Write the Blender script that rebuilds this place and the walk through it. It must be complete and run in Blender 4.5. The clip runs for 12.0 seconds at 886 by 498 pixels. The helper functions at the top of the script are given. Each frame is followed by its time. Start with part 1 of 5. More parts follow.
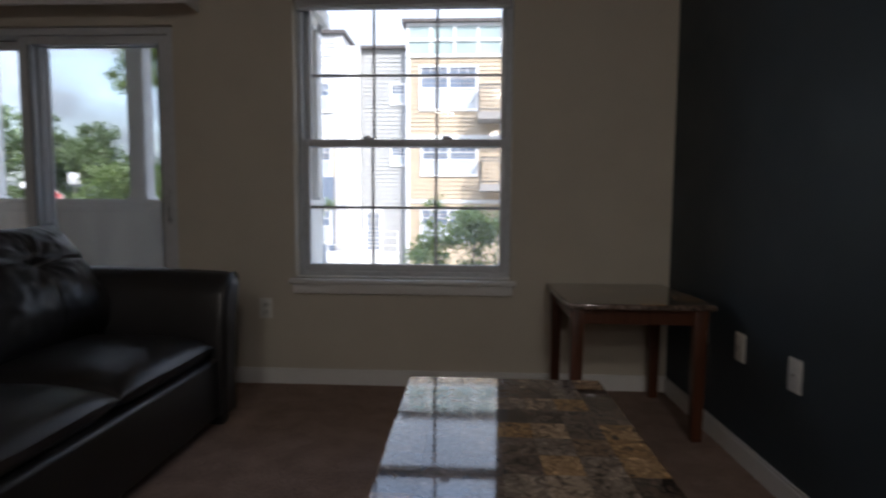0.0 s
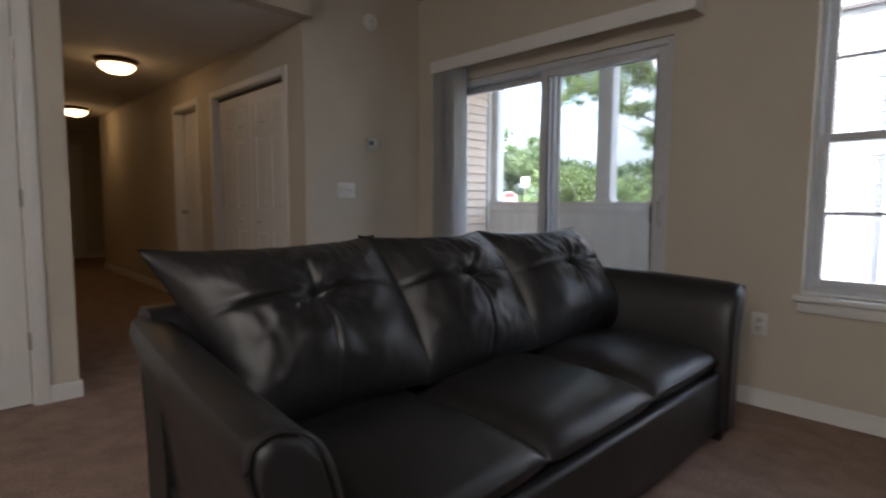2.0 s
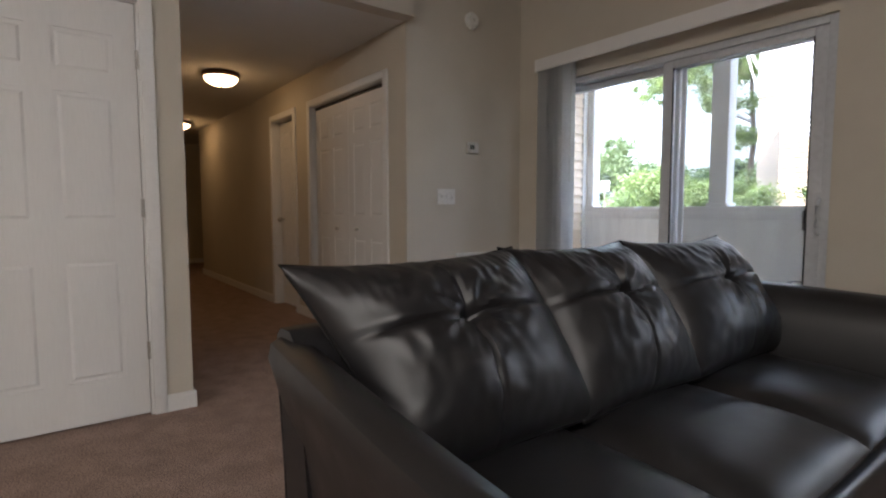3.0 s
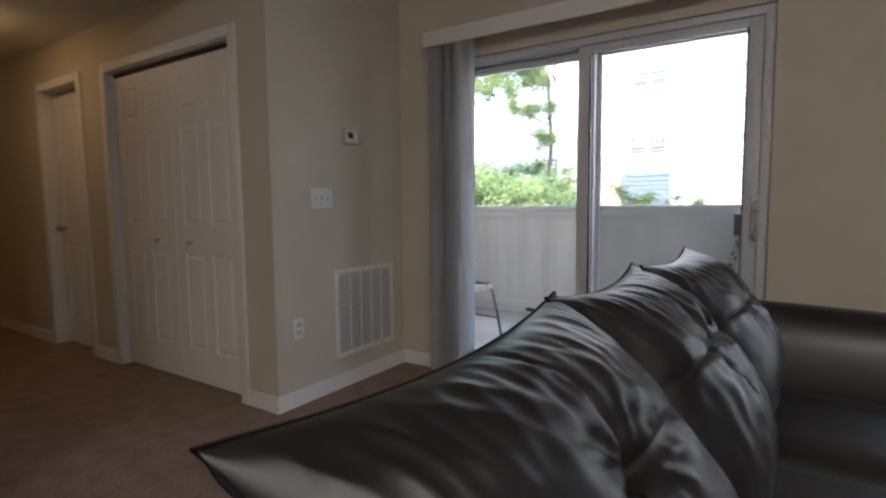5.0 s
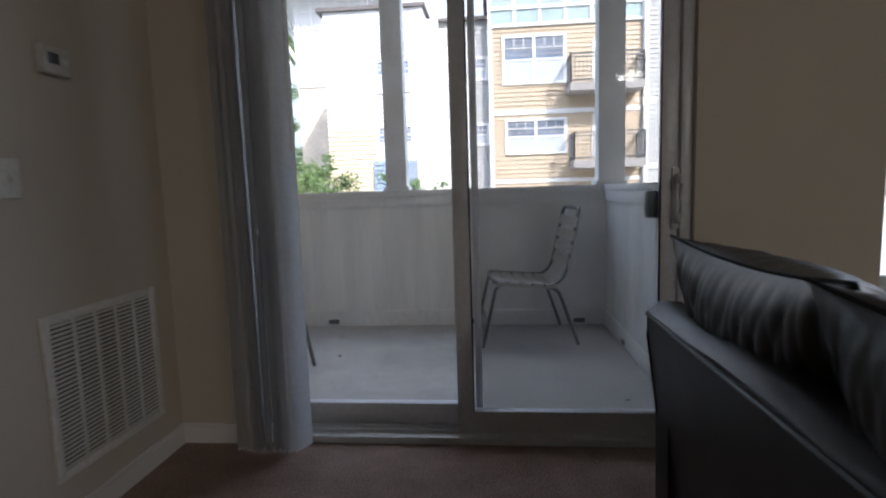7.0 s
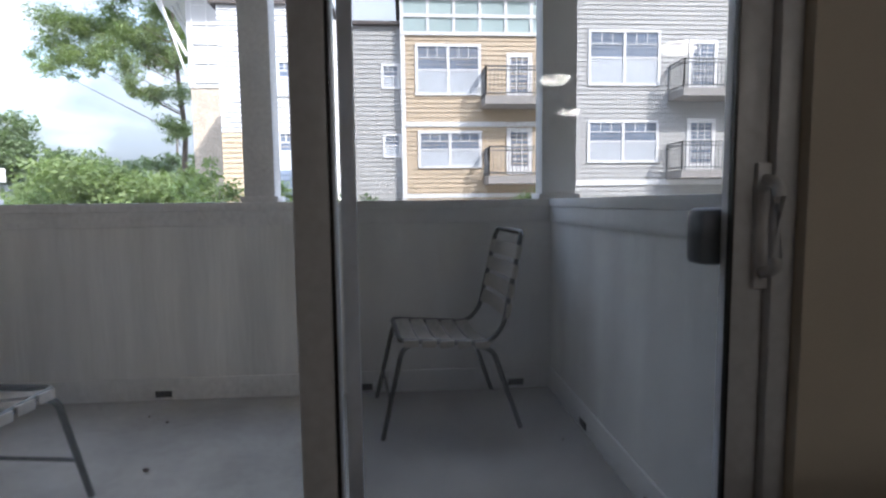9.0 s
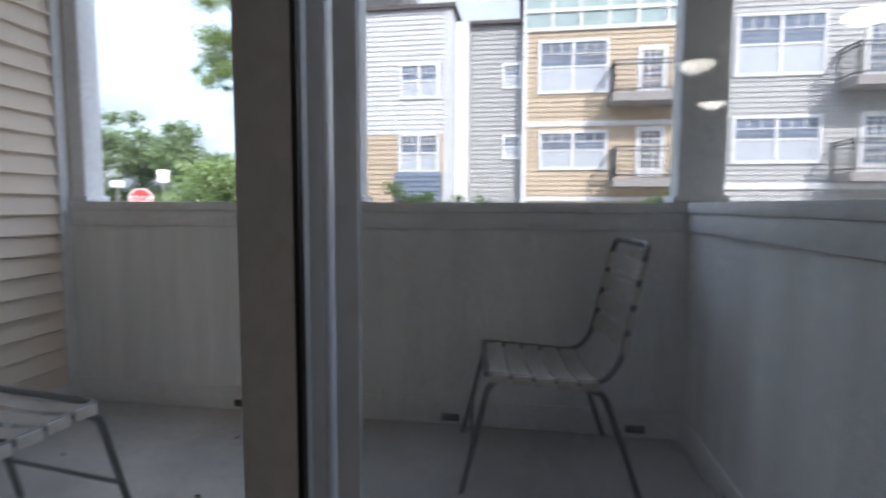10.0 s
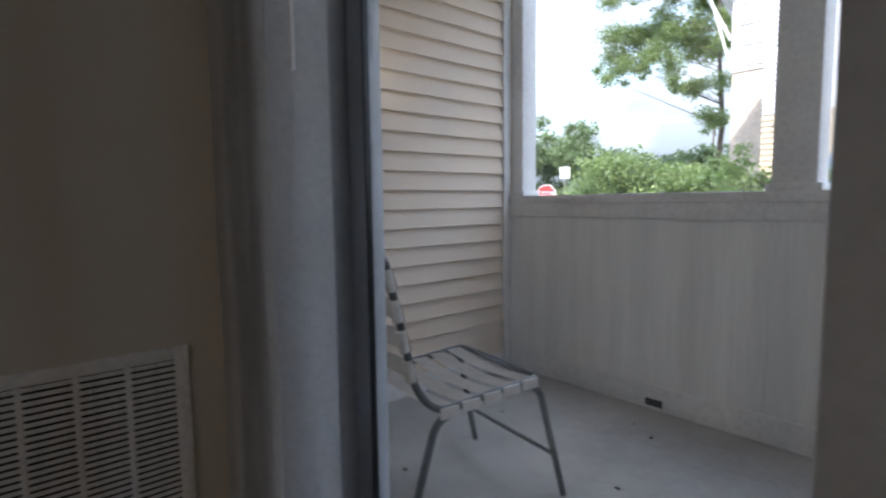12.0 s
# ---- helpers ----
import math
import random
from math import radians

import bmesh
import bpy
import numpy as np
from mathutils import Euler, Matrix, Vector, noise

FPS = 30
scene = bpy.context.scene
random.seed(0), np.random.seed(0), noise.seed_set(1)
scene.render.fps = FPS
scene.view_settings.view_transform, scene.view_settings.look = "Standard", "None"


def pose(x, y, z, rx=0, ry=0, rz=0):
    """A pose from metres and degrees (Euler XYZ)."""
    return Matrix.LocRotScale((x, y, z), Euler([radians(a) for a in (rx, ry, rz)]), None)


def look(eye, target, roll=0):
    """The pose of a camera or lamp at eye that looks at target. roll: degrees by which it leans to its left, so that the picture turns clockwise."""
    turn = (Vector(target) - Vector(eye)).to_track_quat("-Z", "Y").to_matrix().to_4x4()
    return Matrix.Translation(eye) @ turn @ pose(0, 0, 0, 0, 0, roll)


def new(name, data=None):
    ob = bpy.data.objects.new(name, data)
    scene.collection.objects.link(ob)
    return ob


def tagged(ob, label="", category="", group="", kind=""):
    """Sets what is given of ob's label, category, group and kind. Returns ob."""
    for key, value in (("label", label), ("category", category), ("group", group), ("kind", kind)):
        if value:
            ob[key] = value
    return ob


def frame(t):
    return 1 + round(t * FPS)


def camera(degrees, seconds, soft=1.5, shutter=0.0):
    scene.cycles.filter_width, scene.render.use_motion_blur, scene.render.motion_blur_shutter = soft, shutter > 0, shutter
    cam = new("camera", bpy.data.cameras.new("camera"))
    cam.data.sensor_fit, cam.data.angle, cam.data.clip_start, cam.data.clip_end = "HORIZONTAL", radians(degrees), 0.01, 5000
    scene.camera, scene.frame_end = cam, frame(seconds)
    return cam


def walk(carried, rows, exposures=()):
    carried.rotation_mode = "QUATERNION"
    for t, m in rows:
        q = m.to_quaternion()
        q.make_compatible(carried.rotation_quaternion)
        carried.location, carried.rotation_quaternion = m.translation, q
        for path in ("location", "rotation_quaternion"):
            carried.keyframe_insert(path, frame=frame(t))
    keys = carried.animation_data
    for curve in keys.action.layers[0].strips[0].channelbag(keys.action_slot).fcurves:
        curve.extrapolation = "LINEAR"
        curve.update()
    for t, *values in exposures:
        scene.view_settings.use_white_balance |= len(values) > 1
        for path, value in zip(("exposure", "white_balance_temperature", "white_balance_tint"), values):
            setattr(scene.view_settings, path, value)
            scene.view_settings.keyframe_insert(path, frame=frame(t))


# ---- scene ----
cam = camera(80.3, 12.0, soft=2.2, shutter=0.4)
PATH = [
    (0, (-0.248, 0.192, 1.001), (-0.343, 2.184, 0.85), 0.4),
    (0.5, (-0.302, 0.179, 1.003), (-0.824, 2.105, 0.866), 0.7),
    (1, (-0.375, 0.14, 1.01), (-1.257, 1.93, 0.867), 0.8),
    (1.5, (-0.47, 0.086, 1.039), (-1.661, 1.683, 0.868), 0.3),
    (2, (-0.627, 0.045, 1.04), (-2.05, 1.44, 0.87), 0.4),
    (2.5, (-0.789, 0.001, 1.039), (-2.356, 1.235, 0.885), 0.2),
    (2.7, (-0.86, -0.007, 1.036), (-2.459, 1.186, 0.89), 0.0),
    (4.3, (-1.38, 0.171, 1.146), (-2.858, 1.51, 0.996), -0.5),
    (4.5, (-1.496, 0.193, 1.148), (-2.9, 1.611, 1.016), 0.1),
    (5, (-1.818, 0.219, 1.104), (-2.913, 1.884, 0.933), -0.5),
    (5.5, (-2.072, 0.419, 1.119), (-3.029, 2.17, 0.976), -0.4),
    (6, (-2.299, 0.551, 1.137), (-3.044, 2.402, 1.007), -0.9),
    (6.5, (-2.523, 0.726, 1.111), (-2.866, 2.685, 0.904), -1.3),
    (7, (-2.665, 1.0, 1.07), (-2.857, 2.979, 0.847), -1.8),
    (7.5, (-2.745, 1.305, 1.057), (-2.705, 3.295, 0.858), -2.0),
    (7.7, (-2.774, 1.415, 1.059), (-2.634, 3.4, 0.863), -2.1),
    (9.3, (-2.59, 2.348, 1.063), (-2.464, 4.338, 0.903), -0.3),
    (9.5, (-2.57, 2.445, 1.068), (-2.488, 4.439, 0.944), -0.5),
    (10, (-2.526, 2.63, 1.06), (-2.837, 4.599, 0.896), 0.2),
    (10.5, (-2.546, 2.711, 1.06), (-3.343, 4.535, 0.867), 0.0),
    (11, (-2.599, 2.729, 1.051), (-3.732, 4.361, 0.819), -0.7),
    (11.5, (-2.652, 2.71, 1.051), (-4.011, 4.163, 0.842), -1.0),
    (12, (-2.711, 2.646, 1.052), (-4.227, 3.938, 0.869), -0.7),
]
EXPOSURE = [(t, stops, 6050, 12) for t, stops in ((0.0, 2.1), (1.0, 2.2), (1.5, 2.6), (2.0, 3.35), (2.5, 3.8), (4.5, 3.85), (5.5, 3.2), (6.5, 2.7), (7.5, 2.55), (9.5, 2.15), (11.0, 2.45), (12.0, 2.45))]

walk(cam, [(t, look(eye, target, roll)) for t, eye, target, roll in PATH], EXPOSURE)

# ---- world, sun, exposure ----
world = bpy.data.worlds.new("sky")
scene.world = world
world.use_nodes = True
wn = world.node_tree
sky = wn.nodes.new("ShaderNodeTexSky")
sky.sky_type = "NISHITA"
sky.sun_disc = False
sky.sun_elevation, sky.sun_rotation = radians(39), radians(145)
sky.air_density, sky.dust_density = 1.2, 2.0
# broken cloud over the blue
wco = wn.nodes.new("ShaderNodeTexCoord")
wmap = wn.nodes.new("ShaderNodeMapping")
wmap.inputs["Scale"].default_value = (1.0, 1.0, 2.6)
wnoise = wn.nodes.new("ShaderNodeTexNoise")
wnoise.inputs["Scale"].default_value, wnoise.inputs["Detail"].default_value, wnoise.inputs["Roughness"].default_value = 2.4, 7.0, 0.52
wramp = wn.nodes.new("ShaderNodeValToRGB")
wramp.color_ramp.elements[0].position, wramp.color_ramp.elements[1].position = 0.18, 0.50
wramp.color_ramp.elements[1].color = (0.93, 0.93, 0.93, 1)
wmix = wn.nodes.new("ShaderNodeMix")
wmix.data_type = "RGBA"
wtone = wn.nodes.new("ShaderNodeTexNoise")
wtone.inputs["Scale"].default_value, wtone.inputs["Detail"].default_value = 1.7, 8.0
wcol = wn.nodes.new("ShaderNodeValToRGB")
wcol.color_ramp.elements[0].position, wcol.color_ramp.elements[0].color = 0.40, (0.76, 0.9, 1.16, 1)
wcol.color_ramp.elements[1].position, wcol.color_ramp.elements[1].color = 0.66, (1.4, 1.46, 1.54, 1)
wn.links.new(wmap.outputs[0], wtone.inputs["Vector"])
wn.links.new(wtone.outputs["Fac"], wcol.inputs[0])
wn.links.new(wcol.outputs[0], wmix.inputs[7])
wn.links.new(wco.outputs["Generated"], wmap.inputs[0])
wn.links.new(wmap.outputs[0], wnoise.inputs["Vector"])
wn.links.new(wnoise.outputs["Fac"], wramp.inputs[0])
wn.links.new(wramp.outputs[0], wmix.inputs[0])
wn.links.new(sky.outputs["Color"], wmix.inputs[6])
# an overcast sky is brighter towards the zenith
wsep = wn.nodes.new("ShaderNodeSeparateXYZ")
wrise = wn.nodes.new("ShaderNodeMapRange")
wrise.inputs["From Min"].default_value, wrise.inputs["From Max"].default_value = 0.0, 1.0
wrise.inputs["To Min"].default_value, wrise.inputs["To Max"].default_value = 0.55, 3.9
wscale = wn.nodes.new("ShaderNodeVectorMath")
wscale.operation = "SCALE"
wn.links.new(wco.outputs["Generated"], wsep.inputs[0])
wn.links.new(wsep.outputs["Z"], wrise.inputs["Value"])
wn.links.new(wmix.outputs[2], wscale.inputs[0])
wn.links.new(wrise.outputs["Result"], wscale.inputs["Scale"])
wn.links.new(wscale.outputs[0], wn.nodes["Background"].inputs["Color"])
wn.nodes["Background"].inputs["Strength"].default_value = 0.15

sun_data = bpy.data.lights.new("sun", "SUN")
sun_data.energy, sun_data.angle, sun_data.color = 1.35, radians(1.5), (1.0, 0.95, 0.87)
sun = new("sun", sun_data)
sun.matrix_world = look((7, -10, 10), (0, 0, 0))


# ---- materials ----
def node(nt, kind, **inputs):
    n = nt.nodes.new("ShaderNode" + kind)
    for key, value in inputs.items():
        n.inputs[key].default_value = value
    return n


def mix_rgb(nt, fac, a, b, mode="MIX"):
    n = nt.nodes.new("ShaderNodeMix")
    n.data_type, n.blend_type = "RGBA", mode
    for sock, value in ((n.inputs[0], fac), (n.inputs[6], a), (n.inputs[7], b)):
        if isinstance(value, bpy.types.NodeSocket):
            nt.links.new(value, sock)
        else:
            sock.default_value = value if isinstance(value, (int, float)) else (*value, 1)
    return n.outputs[2]


def ramp(nt, fac, stops):
    n = nt.nodes.new("ShaderNodeValToRGB")
    while len(n.color_ramp.elements) < len(stops):
        n.color_ramp.elements.new(0.5)
    for e, (p, c) in zip(n.color_ramp.elements, stops):
        e.position, e.color = p, (*c, 1)
    nt.links.new(fac, n.inputs[0])
    return n.outputs[0]


def noise_tex(nt, scale, detail=4.0, rough=0.55, stretch=None):
    co = nt.nodes.new("ShaderNodeTexCoord")
    n = node(nt, "TexNoise", Scale=scale, Detail=detail, Roughness=rough)
    if stretch:
        mp = node(nt, "Mapping", Scale=stretch)
        nt.links.new(co.outputs["Object"], mp.inputs[0])
        nt.links.new(mp.outputs[0], n.inputs["Vector"])
    else:
        nt.links.new(co.outputs["Object"], n.inputs["Vector"])
    return n.outputs["Fac"]


def surface(name, base, rough=0.6, metal=0.0, vary=0.12, scale=3.0, fine=60.0, bump=0.05, coat=0.0, stretch=None,
            fine_vary=0.08, specular=0.5, depth=0.01):
    """A painted or plain surface: colour that drifts at two scales, fine relief, uneven gloss."""
    m = bpy.data.materials.new(name)
    m.use_nodes = True
    nt = m.node_tree
    b = nt.nodes["Principled BSDF"]
    big, small = noise_tex(nt, scale, stretch=stretch), noise_tex(nt, fine, 3, stretch=stretch)
    lo, hi = [c * (1 - vary) for c in base], [min(1, c * (1 + vary)) for c in base]
    col = ramp(nt, big, [(0.3, lo), (0.7, hi)])
    dark = ramp(nt, small, [(0.3, [1 - fine_vary * 2] * 3), (0.6, [1, 1, 1])])
    nt.links.new(mix_rgb(nt, 1.0, col, dark, "MULTIPLY"), b.inputs["Base Color"])
    r = ramp(nt, big, [(0.3, [max(0.02, rough * 0.85)] * 3), (0.75, [min(1, rough * 1.15)] * 3)])
    nt.links.new(r, b.inputs["Roughness"])
    b.inputs["Metallic"].default_value = metal
    b.inputs["Specular IOR Level"].default_value = specular
    b.inputs["Coat Weight"].default_value = coat
    if bump:
        bp = node(nt, "Bump", Strength=bump, Distance=depth)
        nt.links.new(small, bp.inputs["Height"])
        nt.links.new(bp.outputs[0], b.inputs["Normal"])
    return m


def glow(name, colour, strength):
    m = bpy.data.materials.new(name)
    m.use_nodes = True
    b = m.node_tree.nodes["Principled BSDF"]
    b.inputs["Base Color"].default_value = (*colour, 1)
    b.inputs["Emission Color"].default_value = (*colour, 1)
    b.inputs["Emission Strength"].default_value = strength
    return m


def pane_glass(name, haze=0.0, tint=(1, 1, 1)):
    """Clear window glass: see-through, with a mirror gloss that grows at grazing angles; haze: dusty film that also
    imitates a veil of glare.
    """
    m = bpy.data.materials.new(name)
    m.use_nodes = True
    nt = m.node_tree
    nt.nodes.remove(nt.nodes["Principled BSDF"])
    out = nt.nodes["Material Output"]
    clear = node(nt, "BsdfTransparent", Color=(*tint, 1))
    gloss = node(nt, "BsdfGlossy", Roughness=0.0)
    lw = node(nt, "LayerWeight", Blend=0.5)
    pw = nt.nodes.new("ShaderNodeMath")
    pw.operation, pw.inputs[1].default_value = "POWER", 4.0
    ml = nt.nodes.new("ShaderNodeMath")
    ml.operation, ml.inputs[1].default_value, ml.inputs[2].default_value = "MULTIPLY_ADD", 0.6, 0.01
    nt.links.new(lw.outputs["Facing"], pw.inputs[0])
    nt.links.new(pw.outputs[0], ml.inputs[0])
    mx = nt.nodes.new("ShaderNodeMixShader")
    nt.links.new(ml.outputs[0], mx.inputs[0])
    nt.links.new(clear.outputs[0], mx.inputs[1])
    nt.links.new(gloss.outputs[0], mx.inputs[2])
    last = mx
    if haze:
        film = nt.nodes.new("ShaderNodeMixShader")
        film.inputs[0].default_value = 0.75
        nt.links.new(node(nt, "BsdfDiffuse", Color=(0.75, 0.77, 0.8, 1)).outputs[0], film.inputs[1])
        nt.links.new(node(nt, "BsdfTranslucent", Color=(0.85, 0.87, 0.9, 1)).outputs[0], film.inputs[2])
        dust_veil = ramp(nt, noise_tex(nt, 3.0, 6, stretch=(1, 1, 0.25)), [(0.35, [haze * 0.5] * 3), (0.75, [haze * 1.5] * 3)])
        last = nt.nodes.new("ShaderNodeMixShader")
        nt.links.new(dust_veil, last.inputs[0])
        nt.links.new(mx.outputs[0], last.inputs[1])
        nt.links.new(film.outputs[0], last.inputs[2])
    nt.links.new(last.outputs[0], out.inputs[0])
    return m


WALL = surface("beige wall paint", (0.58, 0.53, 0.445), 0.7, vary=0.04, fine=180, bump=0.12, depth=0.002, fine_vary=0.02)
BLUE_WALL = surface("dark slate blue wall paint", (0.035, 0.05, 0.065), 0.55, vary=0.06, fine=180, bump=0.12, depth=0.002, fine_vary=0.03)
CEIL = surface("white ceiling paint", (0.72, 0.71, 0.68), 0.85, vary=0.03, fine=120, bump=0.3, depth=0.004, fine_vary=0.04)
TRIM = surface("white trim paint", (0.78, 0.77, 0.75), 0.4, vary=0.03, fine=90, bump=0.03, fine_vary=0.02)
DOORW = surface("white door paint", (0.76, 0.75, 0.73), 0.45, vary=0.03, fine=140, bump=0.03, depth=0.001, fine_vary=0.02, stretch=(1, 1, 0.08))
VINYL = surface("white vinyl frame", (0.6, 0.62, 0.65), 0.35, vary=0.05, fine=40, bump=0.02, fine_vary=0.05)
ALU = surface("grey track metal", (0.35, 0.36, 0.38), 0.4, metal=0.6, vary=0.1)
DARKMETAL = surface("dark bronze metal", (0.03, 0.03, 0.032), 0.45, metal=0.3, vary=0.1)
STEEL = surface("satin nickel", (0.55, 0.53, 0.5), 0.3, metal=1.0, vary=0.05)
PLATE = surface("ivory plastic plate", (0.75, 0.74, 0.7), 0.35, vary=0.02, bump=0)
CASE = surface("off-white plastic", (0.62, 0.61, 0.57), 0.5, vary=0.03, bump=0)
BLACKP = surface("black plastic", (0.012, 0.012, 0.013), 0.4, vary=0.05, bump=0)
LCD = surface("dark display", (0.05, 0.055, 0.05), 0.15, vary=0.05, bump=0)
def mesh_screen(name, open_share):
    """Fine insect mesh: mostly see-through, the wires grey."""
    m = bpy.data.materials.new(name)
    m.use_nodes = True
    nt = m.node_tree
    nt.nodes.remove(nt.nodes["Principled BSDF"])
    clear = node(nt, "BsdfTransparent")
    wire = node(nt, "BsdfDiffuse", Color=(0.09, 0.09, 0.095, 1))
    mx = nt.nodes.new("ShaderNodeMixShader")
    fac = ramp(nt, noise_tex(nt, 900, 2, stretch=(0.2, 1, 1)), [(0.3, [1 - open_share - 0.1] * 3), (0.7, [1 - open_share + 0.1] * 3)])
    nt.links.new(fac, mx.inputs[0])
    nt.links.new(clear.outputs[0], mx.inputs[1])
    nt.links.new(wire.outputs[0], mx.inputs[2])
    nt.links.new(mx.outputs[0], nt.nodes["Material Output"].inputs[0])
    return m


SCREEN = mesh_screen("insect mesh", 0.77)
# haze on both panes also lifts the view outside, standing in for glare
GLASS = pane_glass("window glass", 0.07)
GLASS_DUSTY_VEIL = pane_glass("dusty door glass with a glare veil", 0.035)
def translucent(m, share, colour):
    """Lets light from behind glow through a thin sheet."""
    nt = m.node_tree
    out = nt.nodes["Material Output"]
    tr = node(nt, "BsdfTranslucent", Color=(*colour, 1))
    mx = nt.nodes.new("ShaderNodeMixShader")
    mx.inputs[0].default_value = share
    nt.links.new(nt.nodes["Principled BSDF"].outputs[0], mx.inputs[1])
    nt.links.new(tr.outputs[0], mx.inputs[2])
    nt.links.new(mx.outputs[0], out.inputs[0])


BLIND = surface("grey vinyl blind", (0.82, 0.82, 0.82), 0.5, vary=0.05, scale=8, fine=90, bump=0.04)
translucent(BLIND, 0.45, (0.82, 0.82, 0.82))
CARPET = surface("brown carpet", (0.43, 0.305, 0.25), 0.95, vary=0.18, scale=8, fine=150, bump=1.0, depth=0.012, fine_vary=0.34, specular=0.1)
LEATHER = surface("black bonded leather", (0.016, 0.015, 0.016), 0.41, vary=0.2, scale=5, fine=260, bump=0.18, depth=0.002, fine_vary=0.1, specular=0.55)
SEAM = surface("dull black leather seam", (0.012, 0.011, 0.011), 0.75, vary=0.2, scale=5, fine=160, bump=0.1, depth=0.002, specular=0.15)
WOOD = surface("dark cherry wood", (0.09, 0.03, 0.014), 0.35, vary=0.3, scale=6, fine=50, bump=0.05, stretch=(6, 6, 0.6), coat=0.2)
CONCRETE = surface("balcony concrete", (0.38, 0.365, 0.34), 0.85, vary=0.3, scale=1.3, fine=28, bump=0.06, fine_vary=0.06)
PARAPET = surface("weathered white panel", (0.78, 0.77, 0.74), 0.7, vary=0.12, scale=1.6, fine=16, bump=0.08, fine_vary=0.045, stretch=(4, 4, 0.25))
PARATRIM = surface("weathered white trim", (0.76, 0.75, 0.73), 0.6, vary=0.1, scale=3, fine=50, bump=0.08, fine_vary=0.08)
SIDING = surface("tan vinyl siding", (0.70, 0.57, 0.43), 0.55, vary=0.06, scale=2, fine=70, bump=0.1, depth=0.003, fine_vary=0.04, stretch=(0.4, 0.4, 3))


# ---- building blocks ----
def slab(bm, x0, x1, y0, y1, z0, z1, bevel=0.0, seg=2):
    """An axis-aligned block, its edges rounded by bevel."""
    vs = bmesh.ops.create_cube(bm, size=1)["verts"]
    for v in vs:
        v.co = Vector((x0 if v.co.x < 0 else x1, y0 if v.co.y < 0 else y1, z0 if v.co.z < 0 else z1))
    if bevel:
        es = list({e for v in vs for e in v.link_edges})
        bmesh.ops.bevel(bm, geom=es, offset=bevel, segments=seg, profile=0.5, affect="EDGES", clamp_overlap=True)
    return vs


def rod(bm, a, b, r, r2=None, sides=12):
    """A round bar from a to b."""
    a, b = Vector(a), Vector(b)
    m = Matrix.Translation((a + b) / 2) @ (b - a).to_track_quat("Z", "Y").to_matrix().to_4x4()
    bmesh.ops.create_cone(bm, cap_ends=True, segments=sides, radius1=r, radius2=r if r2 is None else r2,
                          depth=(b - a).length, matrix=m)


def tube(bm, points, r, sides=8, closed=False):
    """A round tube along a smooth line of points."""
    pts = [Vector(p) for p in points]
    rings, n = [], len(pts)
    for i, p in enumerate(pts):
        d = (pts[(i + 1) % n] - pts[i - 1]) if closed else (pts[min(i + 1, n - 1)] - pts[max(i - 1, 0)])
        q = d.normalized().to_track_quat("Z", "Y")
        rings.append([bm.verts.new(p + q @ Vector((r * math.cos(k * math.tau / sides), r * math.sin(k * math.tau / sides), 0)))
                      for k in range(sides)])
    for i in range(n if closed else n - 1):
        a, b = rings[i], rings[(i + 1) % n]
        off = 0
        if closed and i == n - 1:
            off = min(range(sides), key=lambda o: (a[0].co - b[o].co).length)
        for k in range(sides):
            bm.faces.new((a[k], a[(k + 1) % sides], b[(k + 1 + off) % sides], b[(k + off) % sides]))
    if not closed:
        bm.faces.new(rings[0][::-1]), bm.faces.new(rings[-1])


def round_path(points, radius=0.05, steps=5, closed=False):
    """The corner points with rounded bends."""
    pts, out, n = [Vector(p) for p in points], [], len(points)
    for i, p in enumerate(pts):
        if not closed and i in (0, n - 1):
            out.append(p)
            continue
        a, b = pts[i - 1] - p, pts[(i + 1) % n] - p
        r = min(radius, a.length / 2.01, b.length / 2.01)
        s, e = p + a.normalized() * r, p + b.normalized() * r
        for k in range(steps + 1):
            t = k / steps
            out.append(s * (1 - t) ** 2 + p * 2 * t * (1 - t) + e * t ** 2)
    return out


def finish(bm, smooth=True, angle=40):
    bmesh.ops.recalc_face_normals(bm, faces=bm.faces)
    if smooth:
        for f in bm.faces:
            f.smooth = True
        for e in bm.edges:
            if len(e.link_faces) == 2 and e.calc_face_angle(0) > radians(angle):
                e.smooth = False


def part(name, bm, material, parent=None, label="", at=None, smooth=True):
    """Links a bmesh as one mesh object, under a thing or a part where one is given."""
    finish(bm, smooth)
    me = bpy.data.meshes.new(name)
    bm.to_mesh(me)
    bm.free()
    me.materials.append(material)
    ob = new(name, me)
    if parent:
        ob.parent = parent
    if at:
        ob.location = at
    if label:
        tagged(ob, label)
    return ob


def thing(name, at, label, category, group="", turn=0.0):
    """An Empty at the base of a thing made of parts."""
    ob = new(name)
    ob.empty_display_size = 0.1
    ob.location = at
    ob.rotation_euler.z = radians(turn)
    return tagged(ob, label, category, group)


def block(name, material, parent, dims, bevel=0.0, label="", smooth=True):
    """One part made of one rounded block: dims = x0, x1, y0, y1, z0, z1."""
    bm = bmesh.new()
    slab(bm, *dims, bevel)
    return part(name, bm, material, parent, label, smooth=smooth)


def structure(name, material, boxes, label, category, bevel=0.0):
    bm = bmesh.new()
    for b in boxes:
        slab(bm, *b, bevel)
    return tagged(part(name, bm, material), label, category, kind="structure")


